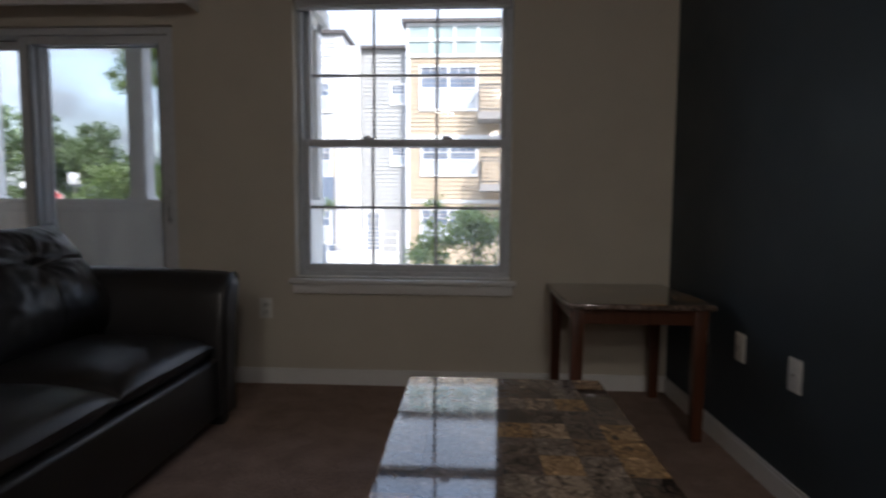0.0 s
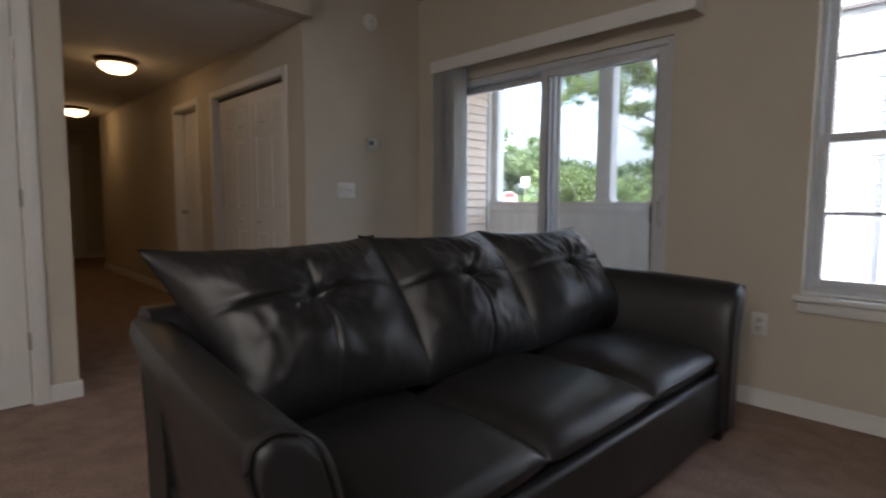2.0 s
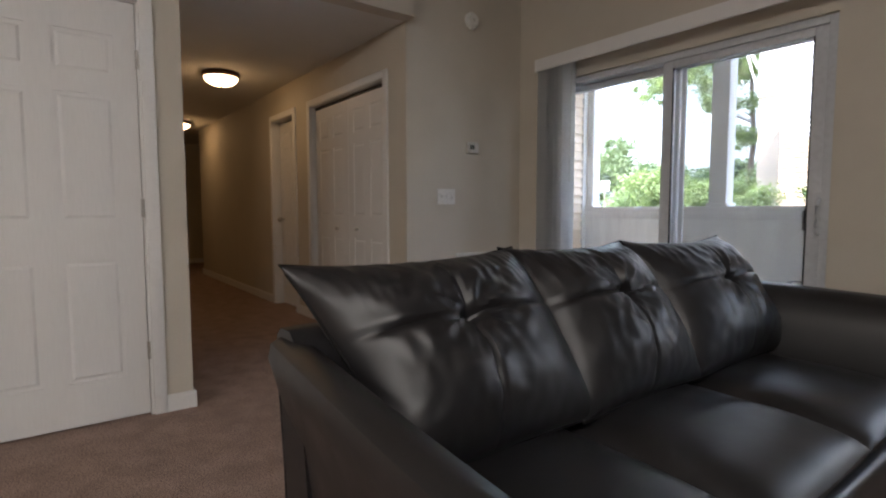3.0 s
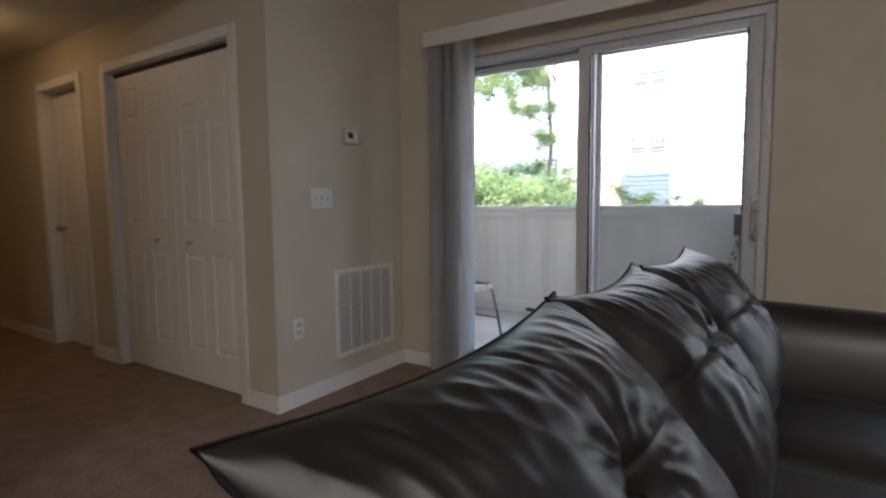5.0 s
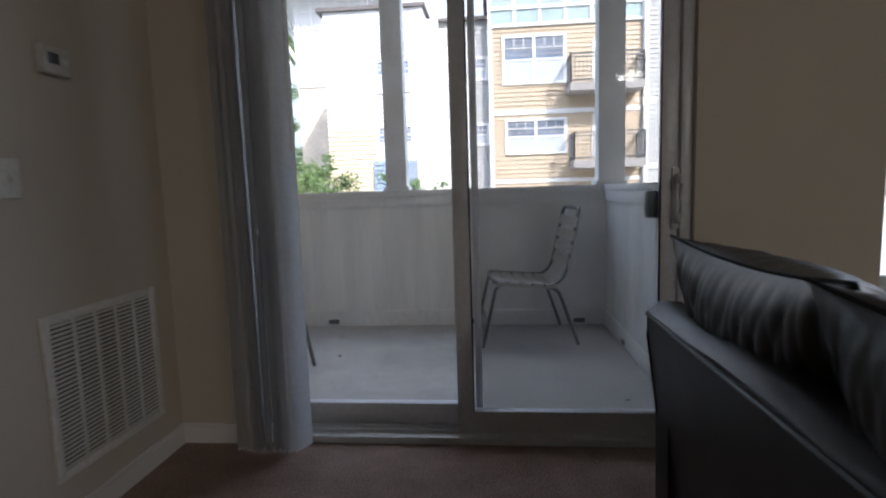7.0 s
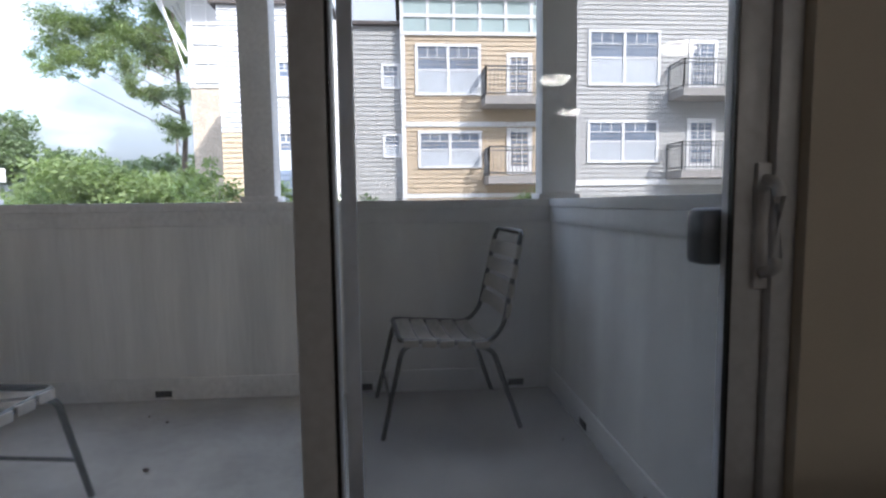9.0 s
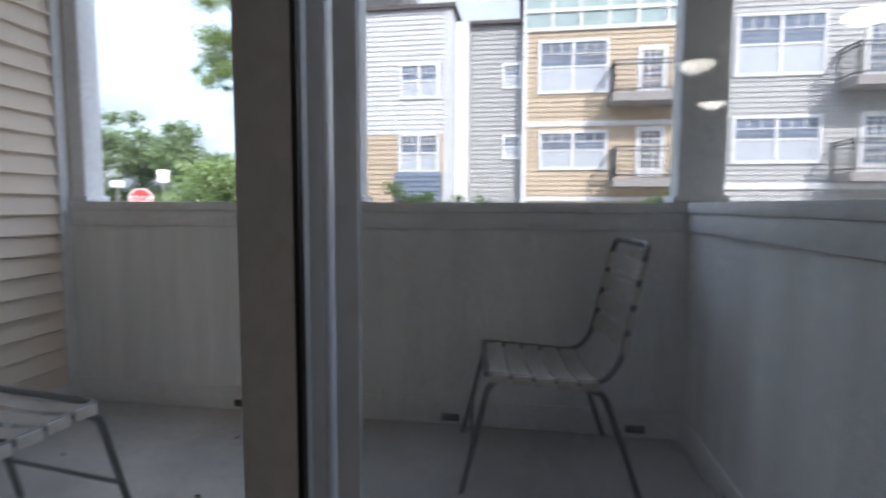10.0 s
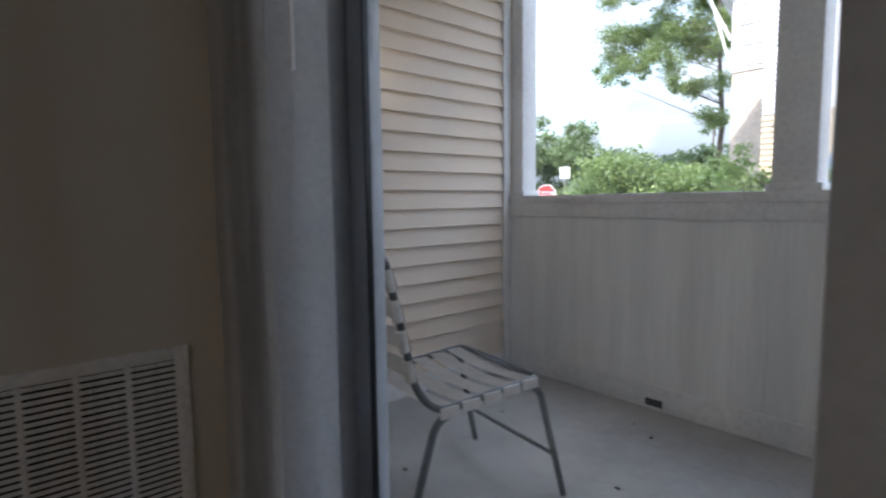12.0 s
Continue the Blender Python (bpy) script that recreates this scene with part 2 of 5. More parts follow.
# ---- plan ----
W, WO = 3.10, 3.28            # window wall: inner and outer face
XR = 0.854                    # blue wall
XJ, YJ = -4.045, 2.003         # short wall beside the sliding door, and the hall's closet wall
XD, YD = -3.942, 0.577          # wall with the panel door, and the hall's other wall
ZC, ZH = 2.73, 2.325          # ceilings of the living room and the hall
YB, XE = -7.5, -12.2          # back of the living room, end of the hall
SL, SR, ST = -3.73, -1.895, 2.005   # sliding door opening
WL, WR, WB, WT = -1.218, -0.012, 0.612, 2.21   # window opening
BY, BXR, BXL, BZ = 5.125, -1.805, -4.985, -0.012   # balcony: parapet face, right face, siding face, slab
CAP = 1.077                   # parapet top

structure("floor", CARPET, [(XE - 0.3, XR, YB, W, -0.15, 0.0)], "brown cut-pile carpet over the whole flat", "floor")
structure("ceiling", CEIL, [(XD - 0.12, XR, YB, W, ZC, ZC + 0.15)], "white painted living room ceiling", "ceiling")
structure("ceiling_hall", CEIL, [(XE, XD - 0.12, YD, YJ, ZH, ZH + 0.12)], "white painted lower hallway ceiling", "ceiling")
structure("wall_north", WALL, [(XJ - 0.12, SL, W, WO, -0.15, ZC + 0.15), (SL, SR, W, WO, ST, ZC + 0.15),
                               (SR, WL, W, WO, -0.15, ZC + 0.15), (WL, WR, W, WO, -0.15, WB), (WL, WR, W, WO, WT, ZC + 0.15),
                               (WR, XR + 0.15, W, WO, -0.15, ZC + 0.15)], "beige painted wall with sliding door and window", "wall")
structure("wall_east", BLUE_WALL, [(XR, XR + 0.15, YB, W, -0.15, ZC + 0.15)], "dark slate blue painted accent wall", "wall")
structure("wall_south", WALL, [(XD - 0.12, XR + 0.15, YB - 0.15, YB, -0.15, ZC + 0.15)], "beige painted wall", "wall")
structure("wall_jut", WALL, [(XJ - 0.12, XJ, YJ, W, 0, ZC)], "beige painted short wall beside the sliding door", "wall")
structure("wall_header", WALL, [(XD - 0.12, XD, YD, YJ, ZH, ZC)], "beige painted header over the hallway opening", "wall")
structure("upper_storeys", WALL, [(-13.5, 6.0, YB - 0.15, 5.26, 2.9, 8.6), (XE - 1.2, XD - 0.13, YB - 0.15, YD - 0.13, -3, 2.9)], "storeys of the house above and beside the flat", "building shell")
# hall walls
CLX0, CLX1, CLT = -5.69, -4.34, 2.0          # closet opening in the hall
D2X0, D2X1 = -6.74, -6.11                      # bedroom doorway in the hall
structure("wall_closet", WALL, [(CLX1, XJ - 0.12, YJ, YJ + 0.12, 0, ZC), (CLX0, CLX1, YJ, YJ + 0.12, CLT, ZC), (D2X1, CLX0, YJ, YJ + 0.12, 0, ZC),
                                (D2X0, D2X1, YJ, YJ + 0.12, CLT, ZC), (-10.2, D2X0, YJ, YJ + 0.12, 0, ZC)], "beige painted hallway wall with closet", "wall")
structure("wall_closet_back", WALL, [(-8.2, XJ - 0.12, YJ + 0.75, YJ + 0.85, 0, ZC), (-8.2, -8.1, YJ + 0.12, YJ + 0.75, 0, ZC), (-5.95, -5.85, YJ + 0.12, YJ + 0.75, 0, ZC)],
          "plain closet and bedroom back wall", "wall")
structure("wall_hall", WALL, [(XE, XD - 0.12, YD - 0.12, YD, 0, ZC)], "beige painted hallway wall", "wall")
structure("wall_hall_end", WALL, [(XE - 0.12, XE, YD - 0.12, 3.2, 0, ZC), (-10.3, -10.2, YJ + 0.12, 3.2, 0, ZC), (XE, -10.2, 3.1, 3.2, 0, ZC)], "beige painted end of the hallway", "wall")
structure("ceiling_hall_end", CEIL, [(XE, -10.2, YJ, 3.2, ZH, ZH + 0.12)], "white painted hallway ceiling", "ceiling")
DY0, DY1 = -0.385, 0.376                        # panel door leaf
structure("wall_west", WALL, [(XD - 0.12, XD, DY1 + 0.02, YD, 0, ZC), (XD - 0.12, XD, DY0 - 0.02, DY1 + 0.02, 2.05, ZC), (XD - 0.12, XD, YB, DY0 - 0.02, 0, ZC)],
          "beige painted wall with a panel door", "wall")


def baseboard(name, x0, x1, y0, y1):
    bm = bmesh.new()
    slab(bm, x0, x1, y0, y1, 0.0, 0.075)
    dx, dy = (0.006, 0) if x1 - x0 < y1 - y0 else (0, 0.006)
    slab(bm, x0 + dx / 2, x1 - dx / 2, y0 + dy / 2, y1 - dy / 2, 0.075, 0.09, 0.003)
    return tagged(part(name, bm, TRIM), "white painted wooden baseboard", "baseboard", kind="structure")


B = 0.014
baseboard("baseboard_north", SR, XR, W - B, W)
baseboard("baseboard_north", XJ, SL, W - B, W)
baseboard("baseboard_jut", XJ, XJ + B, YJ, W - B)
baseboard("baseboard_closet", CLX1 + 0.065, XJ + B, YJ - B, YJ)
baseboard("baseboard_hall", D2X1 + 0.065, CLX0 - 0.065, YJ - B, YJ)
baseboard("baseboard_hall", -10.2, D2X0 - 0.065, YJ - B, YJ)
baseboard("baseboard_hall", XE, XD, YD, YD + B)
baseboard("baseboard_west", XD, XD + B, DY1 + 0.075, YD + B)
baseboard("baseboard_west", XD, XD + B, YB, DY0 - 0.075)
baseboard("baseboard_east", XR - B, XR, YB, W - B)
baseboard("baseboard_hall_end", XE, XE + B, YD + B, 3.1)


# ---- sliding door ----
def sliding_door():
    d = thing("sliding_door", (0, 0, 0), "white framed sliding glass balcony door, closed", "sliding door")
    y0, y1 = 3.125, 3.275
    bm = bmesh.new()
    slab(bm, SL, SL + 0.035, y0, y1, 0, ST, 0.003)
    slab(bm, SR - 0.045, SR, y0, y1, 0, ST, 0.003)
    slab(bm, SL + 0.035, SR - 0.045, y0, y1, ST - 0.04, ST, 0.003)
    part("door_frame", bm, VINYL, d)
    bm = bmesh.new()
    slab(bm, SL + 0.035, SR - 0.035, y0 - 0.02, y1, 0, 0.03, 0.003)
    for y in (3.15, 3.19, 3.235):
        slab(bm, SL + 0.035, SR - 0.035, y - 0.004, y + 0.004, 0.03, 0.045)
    part("track", bm, VINYL, d, "pale metal threshold with rails")
    zb, zt = 0.035, ST - 0.04
    for name, x0, x1, ya, yb, inner in (("fixed_panel", SL + 0.035, -2.764, 3.225, 3.268, False), ("sliding_panel", -2.83, SR - 0.045, 3.145, 3.187, True)):
        bm = bmesh.new()
        st = 0.066
        slab(bm, x0, x0 + st, ya, yb, zb, zt, 0.004)
        slab(bm, x1 - st, x1, ya, yb, zb, zt, 0.004)
        slab(bm, x0 + st, x1 - st, ya, yb, zb, zb + 0.095, 0.004)
        slab(bm, x0 + st, x1 - st, ya, yb, zt - 0.045, zt, 0.004)
        p = part(name, bm, VINYL, d)
        ym = (ya + yb) / 2
        g = block("pane", GLASS_DUSTY_VEIL, p, (x0 + st - 0.01, x1 - st + 0.01, ym - 0.003, ym + 0.003, zb + 0.08, zt - 0.035), smooth=False)
        g.visible_shadow = False
        bm = bmesh.new()
        for xa in (x0 + st, x1 - st - 0.006):
            slab(bm, xa, xa + 0.006, ya - 0.002, ya + 0.01, zb + 0.095, zt - 0.045)
        part("gasket", bm, BLACKP, p)
    bm = bmesh.new()
    for dims in ((-2.755, -2.725, 0.05, ST - 0.05), (-1.965, -1.93, 0.05, ST - 0.05)):
        slab(bm, dims[0], dims[1], 3.236, 3.252, dims[2], dims[3], 0.002)
    for z in (0.05, ST - 0.08):
        slab(bm, -2.725, -1.965, 3.236, 3.252, z, z + 0.03, 0.002)
    sc = part("screen_frame", bm, VINYL, d, "insect screen frame")
    mesh = block("mesh", SCREEN, sc, (-2.73, -1.96, 3.2435, 3.2445, 0.07, ST - 0.06), smooth=False)
    mesh.visible_shadow = False
    # handles on the closing stile
    hx = -1.95
    bm = bmesh.new()
    tube(bm, round_path([(hx, 3.146, 0.92), (hx, 3.10, 0.93), (hx, 3.10, 1.09), (hx, 3.146, 1.10)], 0.035, 6), 0.011, 10)
    slab(bm, hx - 0.018, hx + 0.018, 3.135, 3.147, 0.89, 1.13, 0.004)
    part("handle", bm, VINYL, d, "white D-shaped pull handle")
    bm = bmesh.new()
    slab(bm, hx - 0.095, hx - 0.005, 3.187, 3.25, 0.93, 1.045, 0.014)
    slab(bm, hx - 0.016, hx + 0.016, 3.187, 3.20, 0.90, 1.09, 0.004)
    part("outside_handle", bm, BLACKP, d, "black moulded outside handle")
    return d


sliding_door()


# ---- window ----
def window():
    w = thing("window_1", (0, 0, 0), "white double-hung window with dark grilles", "window")
    tagged(w, kind="structure")
    y0, y1 = 3.165, 3.265
    bm = bmesh.new()
    slab(bm, WL, WL + 0.025, y0, y1, WB, WT, 0.003)
    slab(bm, WR - 0.025, WR, y0, y1, WB, WT, 0.003)
    slab(bm, WL + 0.025, WR - 0.025, y0, y1, WT - 0.04, WT, 0.003)
    slab(bm, WL + 0.025, WR - 0.025, y0, y1, WB, WB + 0.03, 0.003)
    part("window_frame", bm, VINYL, w)
    bm = bmesh.new()
    slab(bm, WL - 0.028, WR + 0.028, W - 0.05, W, WB - 0.03, WB - 0.004, 0.006)
    slab(bm, WL, WR, W, y0, WB - 0.03, WB + 0.006)
    slab(bm, WL - 0.012, WR + 0.012, W - 0.022, W, WB - 0.088, WB - 0.03, 0.005)
    part("window_sill", bm, TRIM, w)
    zm = 1.373
    for name, za, zb, ya in (("upper_sash", zm - 0.02, WT - 0.04, 3.225), ("lower_sash", WB + 0.03, zm + 0.02, 3.185)):
        xa, xb = WL + 0.025, WR - 0.025
        s = 0.034
        bm = bmesh.new()
        slab(bm, xa, xa + s, ya, ya + 0.03, za, zb, 0.003)
        slab(bm, xb - s, xb, ya, ya + 0.03, za, zb, 0.003)
        slab(bm, xa + s, xb - s, ya, ya + 0.03, za, za + 0.04, 0.003)
        slab(bm, xa + s, xb - s, ya, ya + 0.03, zb - 0.04, zb, 0.003)
        sash = part(name, bm, VINYL, w)
        g = block("pane", GLASS, sash, (xa + s - 0.005, xb - s + 0.005, ya + 0.012, ya + 0.018, za + 0.035, zb - 0.035), smooth=False)
        g.visible_shadow = False
        for k in (1, 2):
            x = xa + s + (xb - xa - 2 * s) * k / 3
            block("grille_bar", ALU, sash, (x - 0.008, x + 0.008, ya + 0.0195, ya + 0.025, za + 0.04, zb - 0.04))
        z = (za + zb) / 2 - (0.01 if ya < 3.2 else 0)
        block("grille_bar", ALU, sash, (xa + s, xb - s, ya + 0.0195, ya + 0.0245, z - 0.008, z + 0.008))
    for x in (WL + 0.4, WR - 0.36):
        bm = bmesh.new()
        slab(bm, x - 0.03, x + 0.03, 3.17, 3.20, zm + 0.02, zm + 0.03, 0.004)
        rod(bm, (x - 0.025, 3.185, zm + 0.035), (x + 0.012, 3.18, zm + 0.035), 0.006)
        part("sash_lock", bm, VINYL, w)
    return w


window()


def mini_blind():
    b = thing("window_blind", (0, 0, 0), "raised white slatted blind at the window top", "blind")
    block("head_rail", TRIM, b, (WL + 0.01, WR - 0.01, 3.105, 3.155, WT - 0.045, WT - 0.002), 0.004)
    for k in range(8):
        z = WT - 0.05 - k * 0.0062
        block("slat", BLIND, b, (WL + 0.015, WR - 0.015, 3.108, 3.156, z - 0.0045, z))
    block("bottom_rail", BLIND, b, (WL + 0.015, WR - 0.015, 3.108, 3.156, WT - 0.118, WT - 0.101), 0.003)
    return b


# ---- balcony ----
structure("balcony_floor", CONCRETE, [(BXL - 0.15, BXR + 0.15, WO, BY + 0.15, BZ - 0.25, BZ)], "stained grey concrete balcony slab", "floor")
structure("balcony_ceiling", TRIM, [(BXL - 0.2, BXR + 0.2, WO, BY + 0.2, 2.73, 2.85)], "white balcony soffit", "ceiling")
structure("house_wall", SIDING, [(BXL - 4, BXL, WO + 0.003, BY + 0.15, -3, 2.9)], "tan siding wall of the house", "wall")


# ---- vertical blinds and valance ----
def vertical_blinds():
    b = thing("vertical_blinds", (0, 0, 0), "drawn-back stack of grey vertical blinds under a white valance", "blinds")
    bm = bmesh.new()
    slab(bm, -3.755, -1.735, 2.955, 2.97, 2.068, 2.158, 0.004)
    slab(bm, -3.755, -3.743, 2.97, 3.1, 2.068, 2.158, 0.003)
    slab(bm, -1.747, -1.735, 2.97, 3.1, 2.068, 2.158, 0.003)
    part("valance", bm, TRIM, b, "white boxed valance")
    block("head_rail", VINYL, b, (-3.735, -1.755, 2.99, 3.03, 2.105, 2.145), 0.003)
    rng = random.Random(4)
    bm = bmesh.new()
    rows = []
    for z in (0.03, 0.5, 1.0, 1.5, 2.1):
        rows.append([bm.verts.new((0.006 * (1 - (u / 0.045) ** 2), u, z)) for u in (-0.045, -0.03, -0.015, 0, 0.015, 0.03, 0.045)])
    for r0, r1 in zip(rows, rows[1:]):
        for i in range(6):
            bm.faces.new((r0[i], r0[i + 1], r1[i + 1], r1[i]))
    bmesh.ops.solidify(bm, geom=bm.faces, thickness=0.0012)
    first = part("slat", bm, BLIND, b)
    # a tight stack, its last slats swung open towards the room
    stack = [(-3.73 + 0.0178 * k, 12 + rng.uniform(-11, 11)) for k in range(14)] + [(-3.487, -24), (-3.462, -30)]
    for k, (x, turn) in enumerate(stack):
        ob = first
        if k:
            ob = new("slat", first.data)
            ob.parent = b
        ob.location = (x, 3.008 + rng.uniform(-0.006, 0.006), 0)
        ob.rotation_euler = (rng.uniform(-0.002, 0.002), rng.uniform(-0.005, 0.004), radians(turn))
    bm = bmesh.new()
    tube(bm, [(-3.43, 2.985, 2.09), (-3.428, 2.98, 1.5), (-3.43, 2.982, 1.24)], 0.004, 6)
    part("wand", bm, PLATE, b, "clear tilt wand")
    return b


vertical_blinds()
mini_blind()


# ---- panel doors ----
def panel_leaf(name, width, height, cols, parent, material, thick=0.035):
    """A moulded door leaf in the x-z plane, front face at y = 0 towards -y: rows of raised panels in each column."""
    bm = bmesh.new()
    slab(bm, 0, width, 0.006, thick, 0, height)
    edge = 0.095 if cols == 2 and width > 0.6 else 0.055
    mid = 0.09 if width > 0.6 else 0.05
    rows = [(0.21, 0.80), (0.98, 1.58), (1.67, 1.865)]
    cw = (width - 2 * edge - mid * (cols - 1)) / cols
    xs = [edge + i * (cw + mid) for i in range(cols)]
    # frame of stiles and rails
    slab(bm, 0, xs[0], 0, 0.006, 0, height)
    slab(bm, xs[-1] + cw, width, 0, 0.006, 0, height)
    for i in range(cols - 1):
        slab(bm, xs[i] + cw, xs[i + 1], 0, 0.006, 0, height)
    cuts = [0.0] + [z for r in rows for z in r] + [height]
    for i in range(cols):
        for za, zb in zip(cuts[0::2], cuts[1::2]):
            slab(bm, xs[i], xs[i] + cw, 0, 0.006, za, zb)
    ob = part(name, bm, material, parent)
    for i in range(cols):
        for za, zb in rows:
            bp = bmesh.new()
            slab(bp, xs[i] + 0.016, xs[i] + cw - 0.016, 0.0005, 0.0065, za + 0.016, zb - 0.016)
            top = [v for v in bp.verts if v.co.y < 0.003]
            for v in top:
                v.co.x += 0.014 if v.co.x < xs[i] + cw / 2 else -0.014
                v.co.z += 0.014 if v.co.z < (za + zb) / 2 else -0.014
            part("raised_panel", bp, material, ob, smooth=False)
    return ob


def casing(bm, x0, x1, top, y=0.0, w=0.06, depth=0.018):
    """Door trim in the x-z plane, proud of y towards -y."""
    slab(bm, x0 - w, x0, y - depth, y, 0, top + w, 0.004)
    slab(bm, x1, x1 + w, y - depth, y, 0, top + w, 0.004)
    slab(bm, x0, x1, y - depth, y, top, top + w, 0.004)


def white_door():
    # local x runs along the wall, local -y faces the room
    d = thing("panel_door", (XD - 0.012, DY0, 0.01), "closed white six-panel interior door", "door", turn=90)
    w = DY1 - DY0
    leaf = panel_leaf("leaf", w, 2.03, 2, d, DOORW)
    for z in (0.325, 1.045, 1.765):
        bm = bmesh.new()
        rod(bm, (w + 0.006, -0.006, z - 0.045), (w + 0.006, -0.006, z + 0.045), 0.007)
        slab(bm, w - 0.004, w + 0.012, -0.002, 0.004, z - 0.045, z + 0.045)
        part("hinge", bm, STEEL, d)
    bm = bmesh.new()
    rod(bm, (0.065, -0.002, 0.93), (0.065, -0.012, 0.93), 0.032, sides=20)
    rod(bm, (0.065, -0.012, 0.93), (0.065, -0.04, 0.93), 0.012)
    bmesh.ops.create_uvsphere(bm, u_segments=16, v_segments=10, radius=0.028, matrix=Matrix.Translation((0.065, -0.055, 0.93)))
    part("knob", bm, STEEL, d)
    bm = bmesh.new()
    casing(bm, -0.015, w + 0.015, 2.05, 0)
    t = part("door_trim_1", bm, TRIM)
    t.rotation_euler.z, t.location = radians(90), (XD, DY0, 0)
    tagged(t, "white painted door casing", "trim", kind="structure")
    bm = bmesh.new()
    slab(bm, -0.02, -0.004, 0.002, 0.12, 0, 2.05)
    slab(bm, w + 0.004, w + 0.02, 0.002, 0.12, 0, 2.05)
    slab(bm, -0.004, w + 0.004, 0.002, 0.12, 2.044, 2.05)
    slab(bm, -0.004, w + 0.004, 0.06, 0.12, 0, 2.044)
    j = part("door_jamb_1", bm, TRIM)
    j.rotation_euler.z, j.location = radians(90), (XD, DY0, 0)
    tagged(j, "white painted door jamb", "trim", kind="structure")


white_door()


def closet():
    d = thing("closet_doors", (CLX0, YJ + 0.045, 0.012), "closed white six-panel bifold closet doors", "closet door")
    w = (CLX1 - CLX0 - 0.02) / 2
    for k in (0, 1):
        leaf = panel_leaf("leaf", w - 0.006, 1.955, 2, d, DOORW)
        leaf.location = (0.01 + k * w, 0, 0)
        bm = bmesh.new()
        kx = w - 0.20 if k == 0 else 0.17
        rod(bm, (kx, 0.002, 0.875), (kx, -0.015, 0.875), 0.006)
        bmesh.ops.create_uvsphere(bm, u_segments=14, v_segments=8, radius=0.016, matrix=Matrix.Translation((kx, -0.022, 0.875)))
        part("knob", bm, STEEL, leaf)
    block("track", BLACKP, d, (0.003, CLX1 - CLX0 - 0.003, 0.0, 0.03, 1.96, 1.982), label="dark head track")
    for name, x0, x1 in (("closet_trim", CLX0, CLX1), ("bedroom_door_trim", D2X0, D2X1)):
        bm = bmesh.new()
        casing(bm, x0, x1, CLT, YJ)
        slab(bm, x0, x0 + 0.004, YJ, YJ + 0.12, 0, CLT)
        slab(bm, x1 - 0.004, x1, YJ, YJ + 0.12, 0, CLT)
        slab(bm, x0 + 0.004, x1 - 0.004, YJ, YJ + 0.12, CLT - 0.004, CLT)
        tagged(part(name, bm, TRIM), "white painted door casing", "trim", kind="structure")
    e = thing("bedroom_door", (D2X0 + 0.03, YJ + 0.075, 0.012), "white panel door at the hallway side", "door")
    leaf = panel_leaf("leaf", D2X1 - D2X0 - 0.04, 1.97, 2, e, DOORW)
    bm = bmesh.new()
    bmesh.ops.create_uvsphere(bm, u_segments=14, v_segments=8, radius=0.028, matrix=Matrix.Translation((0.07, -0.05, 0.93)))
    rod(bm, (0.07, 0.002, 0.93), (0.07, -0.04, 0.93), 0.012)
    part("knob", bm, STEEL, e)


closet()


def end_door():
    d = thing("hall_end_door", (XE + 0.045, 1.28, 0.012), "white panel door at the end of the hallway", "door", turn=90)
    panel_leaf("leaf", 0.76, 2.0, 2, d, DOORW)
    bm = bmesh.new()
    casing(bm, -0.01, 0.77, 2.02, 0)
    t = part("hall_end_trim", bm, TRIM)
    t.rotation_euler.z, t.location = radians(90), (XE + 0.002, 1.28, 0)
    tagged(t, "white painted door casing", "trim", kind="structure")


end_door()


# ---- wall fittings ----
def outlet(x, y, z, turn, group, label="ivory duplex wall outlet", blank=False):
    """A plate in the local x-z plane facing -y."""
    d = thing("wall_outlet", (x, y, z), label, "outlet", group, turn)
    block("plate", PLATE, d, (-0.036, 0.036, -0.006, 0, -0.058, 0.058), 0.003)
    if blank:
        bm = bmesh.new()
        rod(bm, (0, -0.006, 0), (0, -0.014, 0), 0.006)
        part("socket", bm, STEEL, d)
        return d
    for dz in (-0.021, 0.021):
        s = block("socket", CASE, d, (-0.017, 0.017, -0.008, -0.005, dz - 0.014, dz + 0.014), 0.0015)
        bm = bmesh.new()
        for dx in (-0.007, 0.007):
            slab(bm, dx - 0.0012, dx + 0.0012, -0.0085, -0.0079, dz - 0.002, dz + 0.007)
        rod(bm, (0, -0.0085, dz - 0.008), (0, -0.0079, dz - 0.008), 0.0025, sides=8)
        part("slot", bm, BLACKP, s)
    return d


outlet(-1.393, W, 0.433, 0, "outlets")
outlet(XJ, 2.151, 0.428, 90, "outlets")
outlet(XR, 2.649, 0.455, -90, "outlets on the blue wall", "ivory duplex wall outlet on the blue wall")
outlet(XR, 2.325, 0.455, -90, "outlets on the blue wall", "ivory cable plate on the blue wall", True)
outlet(XR, 1.97, 0.453, -90, "outlets on the blue wall", "ivory cable plate on the blue wall", True)


def switch_plate():
    d = thing("light_switch", (XJ, 2.347, 1.142), "white three-gang light switch plate", "light switch", turn=90)
    block("plate", PLATE, d, (-0.082, 0.082, -0.006, 0, -0.057, 0.057), 0.003)
    for k, dz in zip((-1, 0, 1), (0.004, 0.004, -0.004)):
        bm = bmesh.new()
        slab(bm, k * 0.046 - 0.005, k * 0.046 + 0.005, -0.007, -0.005, -0.012, 0.012)
        slab(bm, k * 0.046 - 0.004, k * 0.046 + 0.004, -0.017, -0.006, dz - 0.005, dz + 0.005, 0.002)
        part("toggle", bm, CASE, d)


